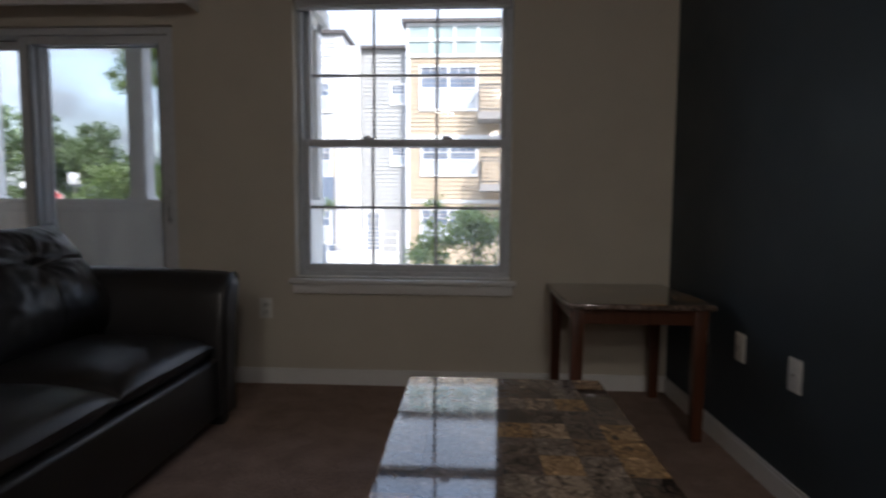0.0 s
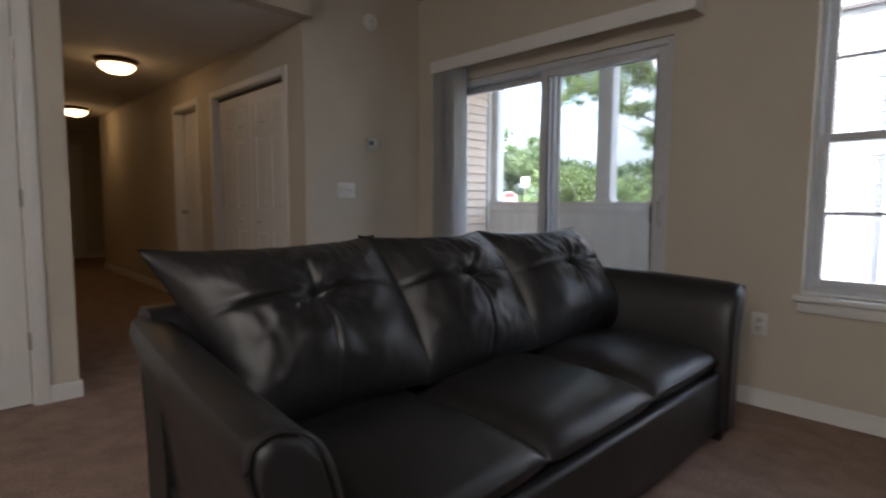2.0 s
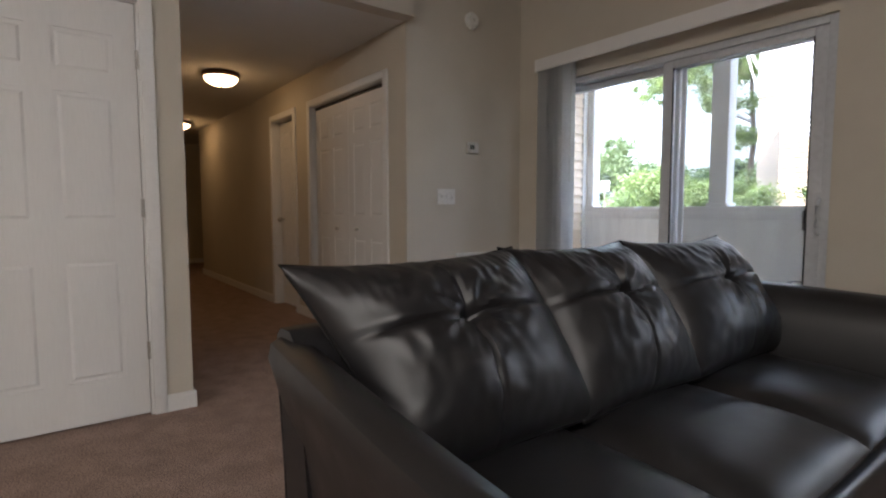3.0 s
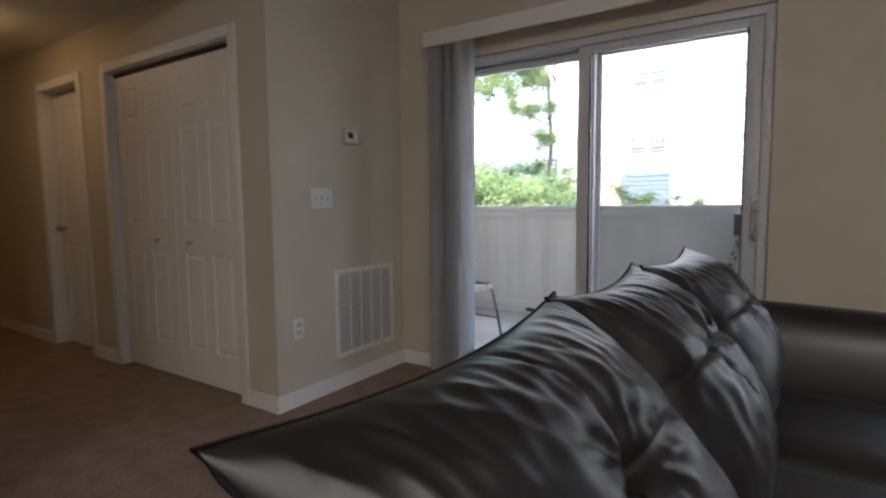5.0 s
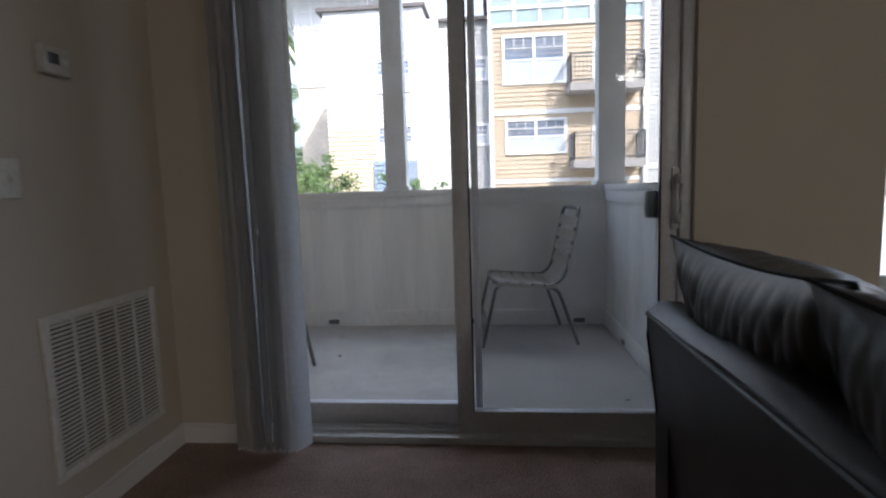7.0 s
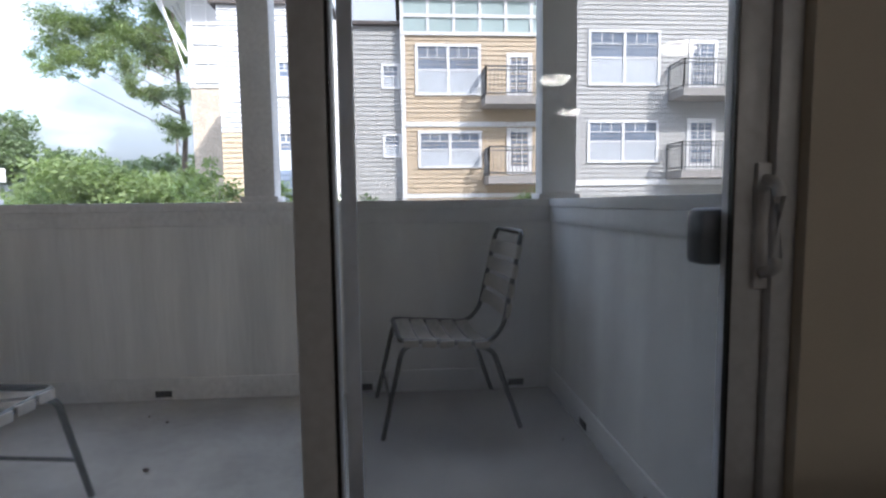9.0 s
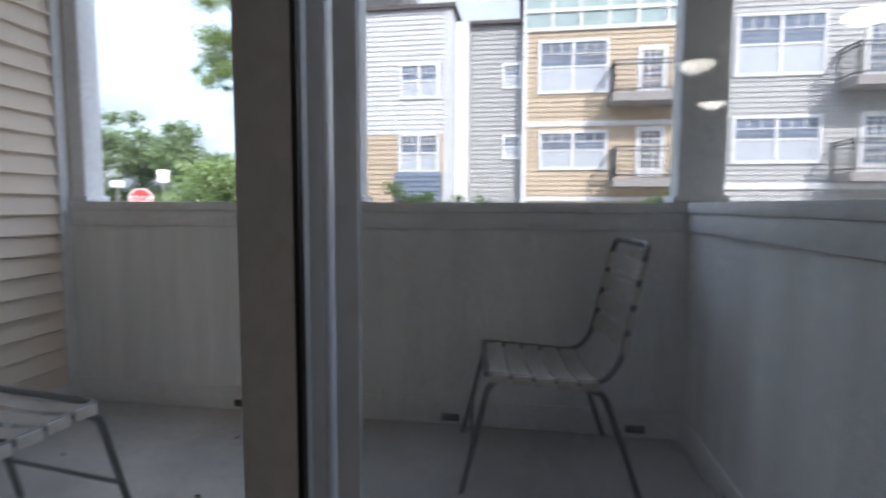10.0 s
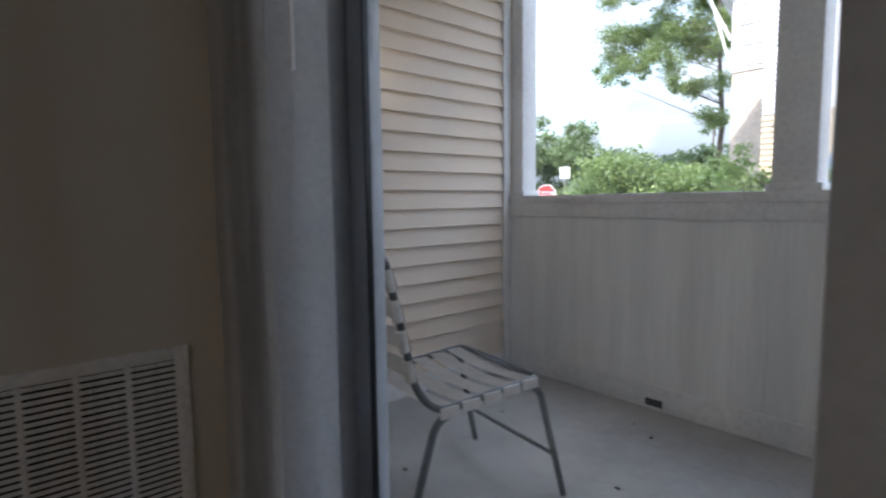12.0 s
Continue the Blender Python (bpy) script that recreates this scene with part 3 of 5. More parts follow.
def thermostat():
    d = thing("thermostat", (XJ, 2.588, 1.511), "white digital wall thermostat", "thermostat", turn=90)
    block("case", CASE, d, (-0.055, 0.055, -0.026, 0, -0.042, 0.042), 0.006)
    block("display", LCD, d, (-0.035, 0.008, -0.0275, -0.025, -0.012, 0.022), 0.001)
    block("button", PLATE, d, (0.022, 0.042, -0.029, -0.025, -0.01, 0.012), 0.002)


def smoke_alarm():
    d = thing("smoke_alarm", (XJ, 2.583, 2.445), "round white smoke alarm on the wall", "smoke alarm", turn=90)
    bm = bmesh.new()
    rod(bm, (0, 0, 0), (0, -0.012, 0), 0.062, sides=32)
    rod(bm, (0, -0.012, 0), (0, -0.034, 0), 0.055, 0.044, sides=32)
    part("body", bm, PLATE, d)
    bm = bmesh.new()
    rod(bm, (0, -0.034, 0), (0, -0.037, 0), 0.014, sides=16)
    part("button", bm, CASE, d)


def return_vent():
    d = thing("return_air_vent", (XJ, 2.705, 0.453), "white louvred return air grille low on the wall", "vent", turn=90)
    hw, hh, f = 0.27, 0.267, 0.03
    bm = bmesh.new()
    slab(bm, -hw, -hw + f, -0.011, 0, -hh, hh, 0.003)
    slab(bm, hw - f, hw, -0.011, 0, -hh, hh, 0.003)
    slab(bm, -hw + f, hw - f, -0.011, 0, -hh, -hh + f, 0.003)
    slab(bm, -hw + f, hw - f, -0.011, 0, hh - f, hh, 0.003)
    part("frame", bm, PLATE, d)
    # flat black sheet stands in for the shade inside the duct
    block("duct_shade", BLACKP, d, (-hw + f, hw - f, -0.0025, -0.0005, -hh + f, hh - f), smooth=False)
    cols = 5
    cw = (2 * hw - 2 * f) / cols
    for k in range(1, cols):
        x = -hw + f + k * cw
        block("mullion", PLATE, d, (x - 0.006, x + 0.006, -0.010, -0.002, -hh + f, hh - f), 0.002)
    n = 32
    me = None
    for i in range(n):
        z = -hh + f + (i + 0.5) * (2 * hh - 2 * f) / n
        if me is None:
            bm = bmesh.new()
            slab(bm, -hw + f, hw - f, -0.0085, -0.0025, -0.0046, 0.0046)
            for v in bm.verts:
                v.co.z -= (v.co.y + 0.0055) * 0.4
            ob = part("slat", bm, PLATE, d, smooth=False)
            me = ob.data
        else:
            ob = new("slat", me)
            ob.parent = d
        ob.location = (0, 0, z)


switch_plate(), thermostat(), smoke_alarm(), return_vent()

DOME = glow("warm lit frosted glass", (1.0, 0.6, 0.26), 0.9)


def dome_light(x, y, z, lit, size=1.0):
    d = thing("ceiling_light", (x, y, z), "lit frosted glass dome ceiling light with a dark rim; some are added fill", "ceiling light", "ceiling lights")
    bm = bmesh.new()
    rod(bm, (0, 0, 0), (0, 0, -0.03), 0.165, 0.17, sides=40)
    rod(bm, (0, 0, -0.03), (0, 0, -0.045), 0.17, 0.155, sides=40)
    part("rim", bm, WOOD, d, "dark bronze rim")
    bm = bmesh.new()
    bmesh.ops.create_uvsphere(bm, u_segments=36, v_segments=18, radius=0.15)
    bmesh.ops.delete(bm, geom=[v for v in bm.verts if v.co.z > 0.01], context="VERTS")
    for v in bm.verts:
        v.co.z = v.co.z * 0.55 - 0.042
    part("diffuser", bm, lit, d, "glowing frosted glass bowl")
    bm = bmesh.new()
    rod(bm, (0, 0, -0.12), (0, 0, -0.14), 0.008, 0.005)
    part("finial", bm, WOOD, d)
    d.scale = (size, size, size)


dome_light(-6.22, 1.35, ZH, DOME)
dome_light(-9.4, 1.56, ZH, DOME)
ROOM_AND_FILL_DOME = glow("lit frosted glass", (1.0, 0.91, 0.79), 10.5)
# the last two domes are added out of view as fill for the room
for lx, ly in ((-0.65, -2.77), (0.3, -5.2), (0.25, -1.3)):
    dome_light(lx, ly, ZC, ROOM_AND_FILL_DOME, 1.3)


# ---- sofa ----
SX, SY = -2.25, 0.35      # back left foot corner; the sofa faces +x and runs along y
SLEN, SDEP = 2.275, 0.91


def sofa():
    s = thing("sofa", (SX, SY, 0), "black bonded leather three-seat sofa with flared arms", "sofa")
    aw = 0.183
    bm = bmesh.new()
    slab(bm, 0.40, SDEP - 0.022, aw * 0.6, SLEN - 0.15, 0.055, 0.325, 0.02, 3)
    slab(bm, 0.06, 0.44, aw * 0.6, SLEN - 0.18, 0.072, 0.308, 0.02, 3)
    part("base", bm, LEATHER, s)
    # back frame: raked, rounded along the top
    bm = bmesh.new()
    prof = [(0.06, 0.07), (0.035, 0.40), (0.0, 0.69), (0.002, 0.725), (0.03, 0.748), (0.09, 0.748), (0.125, 0.72), (0.15, 0.60), (0.19, 0.32), (0.19, 0.07)]
    e0, e1 = 0.10, SLEN - 0.165
    ys = [e0, e0 + 0.015, e0 + 0.07] + [e0 + 0.07 + (e1 - e0 - 0.14) * k / 10 for k in range(1, 10)] + [e1 - 0.07, e1 - 0.015, e1]
    rings = []
    for y in ys:
        sag = 0.008 * math.sin(y * 9.0)
        rings.append([bm.verts.new((px, y, pz + (sag if pz > 0.6 else 0))) for px, pz in prof])
    for a, b in zip(rings, rings[1:]):
        for k in range(len(prof)):
            bm.faces.new((a[k], a[(k + 1) % len(prof)], b[(k + 1) % len(prof)], b[k]))
    bm.faces.new(rings[0]), bm.faces.new(rings[-1][::-1])
    back = part("back_frame", bm, LEATHER, s)
    bm = bmesh.new()
    tube(bm, [(0.0, y, 0.715) for y in ys], 0.006, 6)
    tube(bm, [(0.061, e0 + 0.003, 0.08), (0.037, e0 + 0.003, 0.40), (0.003, e0 + 0.003, 0.66), (0.004, e0 + 0.003, 0.695)], 0.006, 6)
    tube(bm, [(0.061, e1 - 0.003, 0.08), (0.037, e1 - 0.003, 0.40), (0.003, e1 - 0.003, 0.66), (0.004, e1 - 0.003, 0.695)], 0.006, 6)
    part("piping", bm, LEATHER, back)
    # arms: flared outward towards the top, dropping towards the front
    for side in (0, 1):
        bm = bmesh.new()
        prof = [(0.075, 0.07), (0.068, 0.30), (0.05, 0.48), (0.018, 0.60), (0.0, 0.66), (0.008, 0.695), (0.04, 0.71), (0.085, 0.70), (0.125, 0.665),
                (0.155, 0.58), (0.17, 0.45), (0.175, 0.07)]
        rings = []
        stations = [0.03, 0.10, 0.25, 0.42, 0.58, 0.70, 0.80, 0.87, 0.90, 0.915, 0.921]
        for x in stations:
            t = x / 0.921
            drop = 1.035 - 0.045 * t ** 1.6
            inset = max(0.0, (x - 0.87) / 0.051) ** 3 * 0.022
            ring = []
            for py, pz in prof:
                yy = 0.09 + (py - 0.09) * (1 - inset * 9) + (0.07 if side == 0 else 0.10) * (1 - t) ** 1.5
                zz = pz * drop if pz > 0.1 else pz
                zz -= inset * (1.2 if pz > 0.5 else 0)
                ring.append(bm.verts.new((x, yy if side == 0 else SLEN - yy, zz)))
            rings.append(ring)
        n = len(prof)
        for a, b in zip(rings, rings[1:]):
            for k in range(n):
                bm.faces.new((a[k], a[(k + 1) % n], b[(k + 1) % n], b[k]))
        bm.faces.new(rings[0]), bm.faces.new(rings[-1][::-1])
        arm = part("arm", bm, LEATHER, s)
        bm = bmesh.new()
        pts = [v for v in ((0.91, (py if side == 0 else SLEN - py), (pz * 0.99 if pz > 0.1 else pz)) for py, pz in prof)]
        tube(bm, round_path(pts, 0.03, 3), 0.006, 6)
        part("piping", bm, LEATHER, arm)
    # seat cushions
    for k in range(3):
        y0 = aw + k * (SLEN - 2 * aw) / 3
        y1 = y0 + (SLEN - 2 * aw) / 3
        bm = bmesh.new()
        nu, nv = 24, 24
        grid = {}
        for layer in (0, 1):
            for i in range(nu + 1):
                for j in range(nv + 1):
                    u, v = math.sin((i / nu - 0.5) * math.pi), math.sin((j / nv - 0.5) * math.pi)
                    edge = (max(0.0, 1 - abs(u) ** 5) ** 0.5) * (max(0.0, 1 - abs(v) ** 6) ** 0.5)
                    x = 0.17 + (u + 1) / 2 * 0.71
                    y = (y0 + y1) / 2 + v * (y1 - y0 - 0.008) / 2
                    if layer:
                        puff = 0.018 * (1 - u * u) * (1 - v * v)
                        wr = 0.0035 * noise.noise(Vector((x * 7 + k * 5, y * 7, 2)))
                        z = 0.375 + 0.075 * edge + puff + wr
                        if u > 0.8:
                            x += 0.012 * (1 - v * v)
                    else:
                        z = 0.375 - 0.075 * edge
                    if layer == 1 and (i in (0, nu) or j in (0, nv)):
                        grid[1, i, j] = grid[0, i, j]
                        continue
                    grid[layer, i, j] = bm.verts.new((x, y, z))
        for layer in (0, 1):
            for i in range(nu):
                for j in range(nv):
                    bm.faces.new((grid[layer, i, j], grid[layer, i + 1, j], grid[layer, i + 1, j + 1], grid[layer, i, j + 1]))
        part("seat_cushion", bm, LEATHER, s)
    # front feet and back feet
    for x, y in ((SDEP - 0.06, 0.10), (SDEP - 0.06, SLEN - 0.10), (0.10, 0.10), (0.12, SLEN - 0.21)):
        bm = bmesh.new()
        vs = slab(bm, x - 0.04, x + 0.04, y - 0.035, y + 0.035, 0, 0.09, 0.004)
        for v in bm.verts:
            if v.co.z < 0.02:
                v.co.x = x + (v.co.x - x) * 0.75
                v.co.y = y + (v.co.y - y) * 0.75
        part("foot", bm, BLACKP, s, "black tapered block foot")
    return s


def back_pillow(y, width, height, lean, bulge, seed, roll=0.0, tuck=0.0):
    """A button-tufted back cushion with pointed corners, leaning on the back frame; tuck squeezes its lower side in beside an arm."""
    def squeeze(u, v):
        s = max(0.0, min(1.0, (1.0 - v) / 1.1))
        return tuck * max(0.0, -u) ** 1.3 * s

    p = thing("back_cushion", (SX + 0.40, y, 0.455), "black leather back cushion with a tufted centre", "cushion", "sofa back cushions")
    bm = bmesh.new()
    nu, nv = 150, 90
    grid = {}
    for layer in (0, 1):
        for i in range(nu + 1):
            for j in range(nv + 1):
                u, v = math.sin((i / nu - 0.5) * math.pi), math.sin((j / nv - 0.5) * math.pi)
                a, b = u * width / 2, (v + 1) / 2 * height
                # sides pulled in between the corners
                a = a * (1 - 0.05 * (1 - v * v)) + squeeze(u, v)
                b += -0.035 * (1 - u * u) * (v if v > 0 else v * 0.3)
                th = (max(0.0, 1 - abs(u) ** 2.6) ** 0.62) * (max(0.0, 1 - abs(v) ** 2.6) ** 0.62)
                d = bulge * th
                warp = 1.6 * noise.noise(Vector((u * 2.2, v * 1.4, seed * 1.7)))
                gather = 1 - 2 * abs(math.sin(u * 17 + warp * 2 + seed + 1.2 * v)) ** 0.7
                gather += 0.6 * (1 - 2 * abs(math.sin(u * 29 - warp * 3 + seed * 2)) ** 0.8)
                rise = max(0.0, min(1.0, (v - 0.25) / 0.6)) * (1 - abs(v) ** 14)
                if layer:
                    r = math.hypot(u * 1.1, (v - 0.12))
                    ang = math.atan2(v - 0.12, u)
                    d -= 0.032 * math.exp(-(r / 0.08) ** 2) + 0.026 * math.exp(-(r / 0.24) ** 2)
                    # crossed seams through the button
                    d -= 0.015 * math.exp(-((v - 0.12 - 0.05 * u * u) / 0.028) ** 2) * (1 - u * u) ** 0.5
                    d -= 0.012 * math.exp(-((u + 0.05 * (v - 0.12) ** 2) / 0.022) ** 2) * (1 - v * v) ** 0.5
                    fold = (1 - 2 * abs(math.sin(ang * 5 + seed + warp)) ** 0.7) + 0.7 * (1 - 2 * abs(math.sin(ang * 8 + seed * 3)) ** 0.7)
                    d += 0.005 * fold * math.exp(-((r - 0.26) / 0.17) ** 2)
                    d += 0.004 * gather * rise * th ** 0.4
                    d += 0.014 * noise.noise(Vector((u * 2.5 + seed * 3, v * 2.5, seed))) * th
                    d += 0.005 * noise.noise(Vector((u * 9, v * 7 + seed, seed * 2))) * th
                else:
                    d = -1.0 * d * (0.5 + 0.5 * max(0.0, min(1.0, v + 0.5)))
                    d += 0.005 * gather * max(0.0, min(1.0, (v + 0.35) / 0.9)) * (1 - abs(v) ** 14) * th ** 0.4
                    d += 0.012 * noise.noise(Vector((u * 4 + seed, v * 2.5, seed + 9))) * th
                if layer == 1 and (i in (0, nu) or j in (0, nv)):
                    grid[1, i, j] = grid[0, i, j]
                    continue
                if i in (0, nu) or j in (0, nv):
                    d = 0
                grid[layer, i, j] = bm.verts.new((d, a, b))
    for layer in (0, 1):
        for i in range(nu):
            for j in range(nv):
                bm.faces.new((grid[layer, i, j], grid[layer, i + 1, j], grid[layer, i + 1, j + 1], grid[layer, i, j + 1]))
    body = part("cover", bm, LEATHER, p)
    rim = [(0, *[(u * width / 2) * (1 - 0.05 * (1 - v * v)) + squeeze(u, v), (v + 1) / 2 * height - 0.035 * (1 - u * u) * (v if v > 0 else v * 0.3)])
           for u, v in [(-1 + 2 * k / 20, -1) for k in range(20)] + [(1, -1 + 2 * k / 20) for k in range(20)] +
           [(1 - 2 * k / 20, 1) for k in range(20)] + [(-1, 1 - 2 * k / 20) for k in range(20)]]
    bm = bmesh.new()
    tube(bm, rim, 0.004, 6, closed=True)
    part("piping", bm, SEAM, p)
    p.rotation_euler = (radians(roll), radians(-lean), 0)
    return p


sofa()
back_pillow(0.85, 0.79, 0.585, 38, 0.15, 1, 1.0, 0.08)
back_pillow(1.49, 0.66, 0.585, 37, 0.15, 2, 0)
back_pillow(2.15, 0.76, 0.565, 34, 0.15, 3, 0)


# ---- tables with faux marble tops ----
def marble():
    m = bpy.data.materials.new("patchwork brown marble")
    m.use_nodes = True
    nt = m.node_tree
    b = nt.nodes["Principled BSDF"]
    info = nt.nodes.new("ShaderNodeObjectInfo")
    base = ramp(nt, info.outputs["Random"], [(0.0, (0.09, 0.065, 0.055)), (0.25, (0.24, 0.19, 0.165)), (0.45, (0.13, 0.09, 0.075)), (0.62, (0.36, 0.3, 0.25)),
                                             (0.78, (0.18, 0.135, 0.11)), (0.9, (0.5, 0.3, 0.13)), (1.0, (0.45, 0.36, 0.28))])
    co = nt.nodes.new("ShaderNodeTexCoord")
    add = nt.nodes.new("ShaderNodeVectorMath")
    sc = nt.nodes.new("ShaderNodeVectorMath")
    sc.operation = "SCALE"
    sc.inputs[0].default_value = (13, 7, 3)
    nt.links.new(info.outputs["Random"], sc.inputs["Scale"])
    nt.links.new(co.outputs["Object"], add.inputs[0])
    nt.links.new(sc.outputs[0], add.inputs[1])
    n1 = node(nt, "TexNoise", Scale=30.0, Detail=10.0, Roughness=0.68, Distortion=1.2)
    nt.links.new(add.outputs[0], n1.inputs["Vector"])
    blot = ramp(nt, n1.outputs["Fac"], [(0.36, (0.10, 0.08, 0.07)), (0.47, (0.7, 0.66, 0.62)), (0.6, (1.2, 1.15, 1.1)), (0.70, (3.0, 2.9, 2.7))])
    vo = node(nt, "TexVoronoi", Scale=26.0)
    vo.feature = "DISTANCE_TO_EDGE"
    nt.links.new(add.outputs[0], vo.inputs["Vector"])
    vein = ramp(nt, vo.outputs["Distance"], [(0.0, (0.35, 0.3, 0.27)), (0.06, (1, 1, 1))])
    nt.links.new(mix_rgb(nt, 0.6, mix_rgb(nt, 1.0, base, blot, "MULTIPLY"), vein, "MULTIPLY"), b.inputs["Base Color"])
    b.inputs["Roughness"].default_value = 0.06
    b.inputs["Coat Weight"].default_value = 0.5
    b.inputs["Coat Roughness"].default_value = 0.03
    return m


MARBLE = marble()


def marble_table(name, x0, x1, y0, y1, top, label, category, cell):
    t = thing(name, ((x0 + x1) / 2, (y0 + y1) / 2, 0), label, category)
    hx, hy = (x1 - x0) / 2, (y1 - y0) / 2
    bm = bmesh.new()
    slab(bm, -hx, hx, -hy, hy, top - 0.024, top - 0.003, 0.005)
    part("tabletop", bm, MARBLE, t, "glossy brown patchwork marble top")
    nx, ny = max(2, round(2 * hx / cell)), max(2, round(2 * hy / cell))
    wx, wy = (2 * hx - 0.012) / nx, (2 * hy - 0.012) / ny
    bm = bmesh.new()
    slab(bm, -wx / 2 + 0.0003, wx / 2 - 0.0003, -wy / 2 + 0.0003, wy / 2 - 0.0003, top - 0.0035, top)
    first = part("tile", bm, MARBLE, t, smooth=False)
    for i in range(nx):
        for j in range(ny):
            ob = first
            if i or j:
                ob = new("tile", first.data)
                ob.parent = t
            ob.location = (-hx + 0.006 + (i + 0.5) * wx, -hy + 0.006 + (j + 0.5) * wy, 0)
    bm = bmesh.new()
    a = 0.045
    slab(bm, -hx + a, hx - a, -hy + a, -hy + a + 0.02, top - 0.095, top - 0.024)
    slab(bm, -hx + a, hx - a, hy - a - 0.02, hy - a, top - 0.095, top - 0.024)
    slab(bm, -hx + a, -hx + a + 0.02, -hy + a + 0.02, hy - a - 0.02, top - 0.095, top - 0.024)
    slab(bm, hx - a - 0.02, hx - a, -hy + a + 0.02, hy - a - 0.02, top - 0.095, top - 0.024)
    part("apron", bm, WOOD, t)
    for sx in (-1, 1):
        for sy in (-1, 1):
            cx, cy = sx * (hx - 0.05), sy * (hy - 0.05)
            bm = bmesh.new()
            slab(bm, cx - 0.027, cx + 0.027, cy - 0.027, cy + 0.027, 0, top - 0.024, 0.003)
            for v in bm.verts:
                if v.co.z < 0.01:
                    v.co.x = cx + (v.co.x - cx) * 0.8
                    v.co.y = cy + (v.co.y - cy) * 0.8
            part("leg", bm, WOOD, t)
    return t


marble_table("coffee_table", -0.454, 0.222, 0.86, 2.036, 0.402, "low coffee table with glossy patchwork marble top", "coffee table", 0.102)
marble_table("end_table", 0.178, 0.80, 2.42, 3.06, 0.605, "cherry wood end table with marble top by the corner", "end table", 0.102)


# ---- balcony shell ----
def siding_wall():
    w = tagged(part("balcony_siding", (lambda bm: (slab(bm, BXL - 0.03, BXL - 0.012, WO, BY + 0.15, BZ, 2.62), bm)[1])(bmesh.new()), SIDING), "tan horizontal vinyl siding wall", "wall", kind="structure")
    h, me = 0.102, None
    z = BZ + 0.1
    while z < 2.6:
        if me is None:
            bm = bmesh.new()
            prof = [(-0.012, 0.01), (0.017, 0.0), (0.021, 0.001), (0.022, 0.005), (0.019, 0.014), (0.0, h - 0.006), (-0.011, h - 0.001), (-0.012, h + 0.01)]
            a = [bm.verts.new((px, WO + 0.003, pz)) for px, pz in prof]
            b = [bm.verts.new((px, BY - 0.06, pz)) for px, pz in prof]
            for k in range(len(prof) - 1):
                bm.faces.new((a[k], a[k + 1], b[k + 1], b[k]))
            bm.faces.new(a[::-1]), bm.faces.new(b)
            ob = part("plank", bm, SIDING, w, smooth=False)
            me = ob.data
        else:
            ob = new("plank", me)
            ob.parent = w
        ob.location = (BXL, 0, z)
        z += h
    bm = bmesh.new()
    slab(bm, BXL, BXL + 0.02, WO + 0.003, BY - 0.06, BZ, BZ + 0.1, 0.003)
    slab(bm, BXL - 0.012, BXL + 0.03, BY - 0.06, BY - 0.001, BZ, 2.62, 0.003)
    tagged(part("siding_trim", bm, PARATRIM), "white corner and base trim boards", "trim", kind="structure")


siding_wall()
PT = 0.14
structure("parapet_back", PARAPET, [(BXL, BXR + PT, BY, BY + PT, BZ - 0.3, CAP - 0.045)], "weathered white balcony parapet panel", "parapet")
structure("parapet_side", PARAPET, [(BXR, BXR + PT, WO, BY - 0.001, BZ - 0.3, CAP - 0.045)], "weathered white balcony side parapet", "parapet")
structure("parapet_cap", PARATRIM, [(BXL + 0.031, BXR + PT + 0.02, BY - 0.02, BY + PT + 0.02, CAP - 0.045, CAP), (BXR - 0.02, BXR + PT + 0.02, WO + 0.002, BY - 0.022, CAP - 0.045, CAP),
                                    (BXL + 0.031, BXR - 0.013, BY - 0.012, BY - 0.0005, CAP - 0.126, CAP - 0.046), (BXR - 0.012, BXR - 0.0005, WO + 0.002, BY - 0.013, CAP - 0.126, CAP - 0.046)],
          "weathered white cap and fascia board", "trim", 0.003)
structure("parapet_base", PARATRIM, [(BXL + 0.031, BXR - 0.013, BY - 0.014, BY - 0.0005, BZ + 0.001, BZ + 0.125), (BXR - 0.014, BXR - 0.0005, WO + 0.002, BY - 0.015, BZ + 0.001, BZ + 0.125)],
          "weathered white base board with scuppers", "trim", 0.003)


def post(name, x0, x1, y0, y1):
    return structure(name, PARATRIM, [(x0, x1, y0, y1, CAP, 2.72), (x0 - 0.02, x1 + 0.02, y0 - 0.012, y1 + 0.012, CAP + 0.0005, CAP + 0.03)], "white square balcony post", "post", 0.004)


post("balcony_post", -3.50, -3.337, BY - 0.005, BY + PT)
post("corner_post", BXR - 0.055, BXR + PT, BY - 0.005, BY + PT)
post("siding_post", BXL + 0.031, BXL + 0.115, BY + 0.01, BY + PT)
post("house_post", BXR, BXR + PT, WO + 0.003, WO + 0.10)
structure("balcony_header", PARATRIM, [(BXL, BXR + PT, BY, BY + PT, 2.64, 2.73), (BXR, BXR + PT, WO + 0.003, BY - 0.002, 2.64, 2.73)], "white balcony header beam", "trim", 0.004)
for k, x in enumerate((-3.98, -2.878, -2.01)):
    bm = bmesh.new()
    slab(bm, x - 0.045, x + 0.045, BY - 0.0165, BY - 0.010, BZ + 0.018, BZ + 0.055, 0.002)
    tagged(part("scupper", bm, BLACKP), "dark drain slot in the base board", "drain", "balcony drains")
for y in (4.51, 3.83):
    bm = bmesh.new()
    slab(bm, BXR - 0.0165, BXR - 0.010, y - 0.045, y + 0.045, BZ + 0.018, BZ + 0.055, 0.002)
    tagged(part("scupper", bm, BLACKP), "dark drain slot in the base board", "drain", "balcony drains")


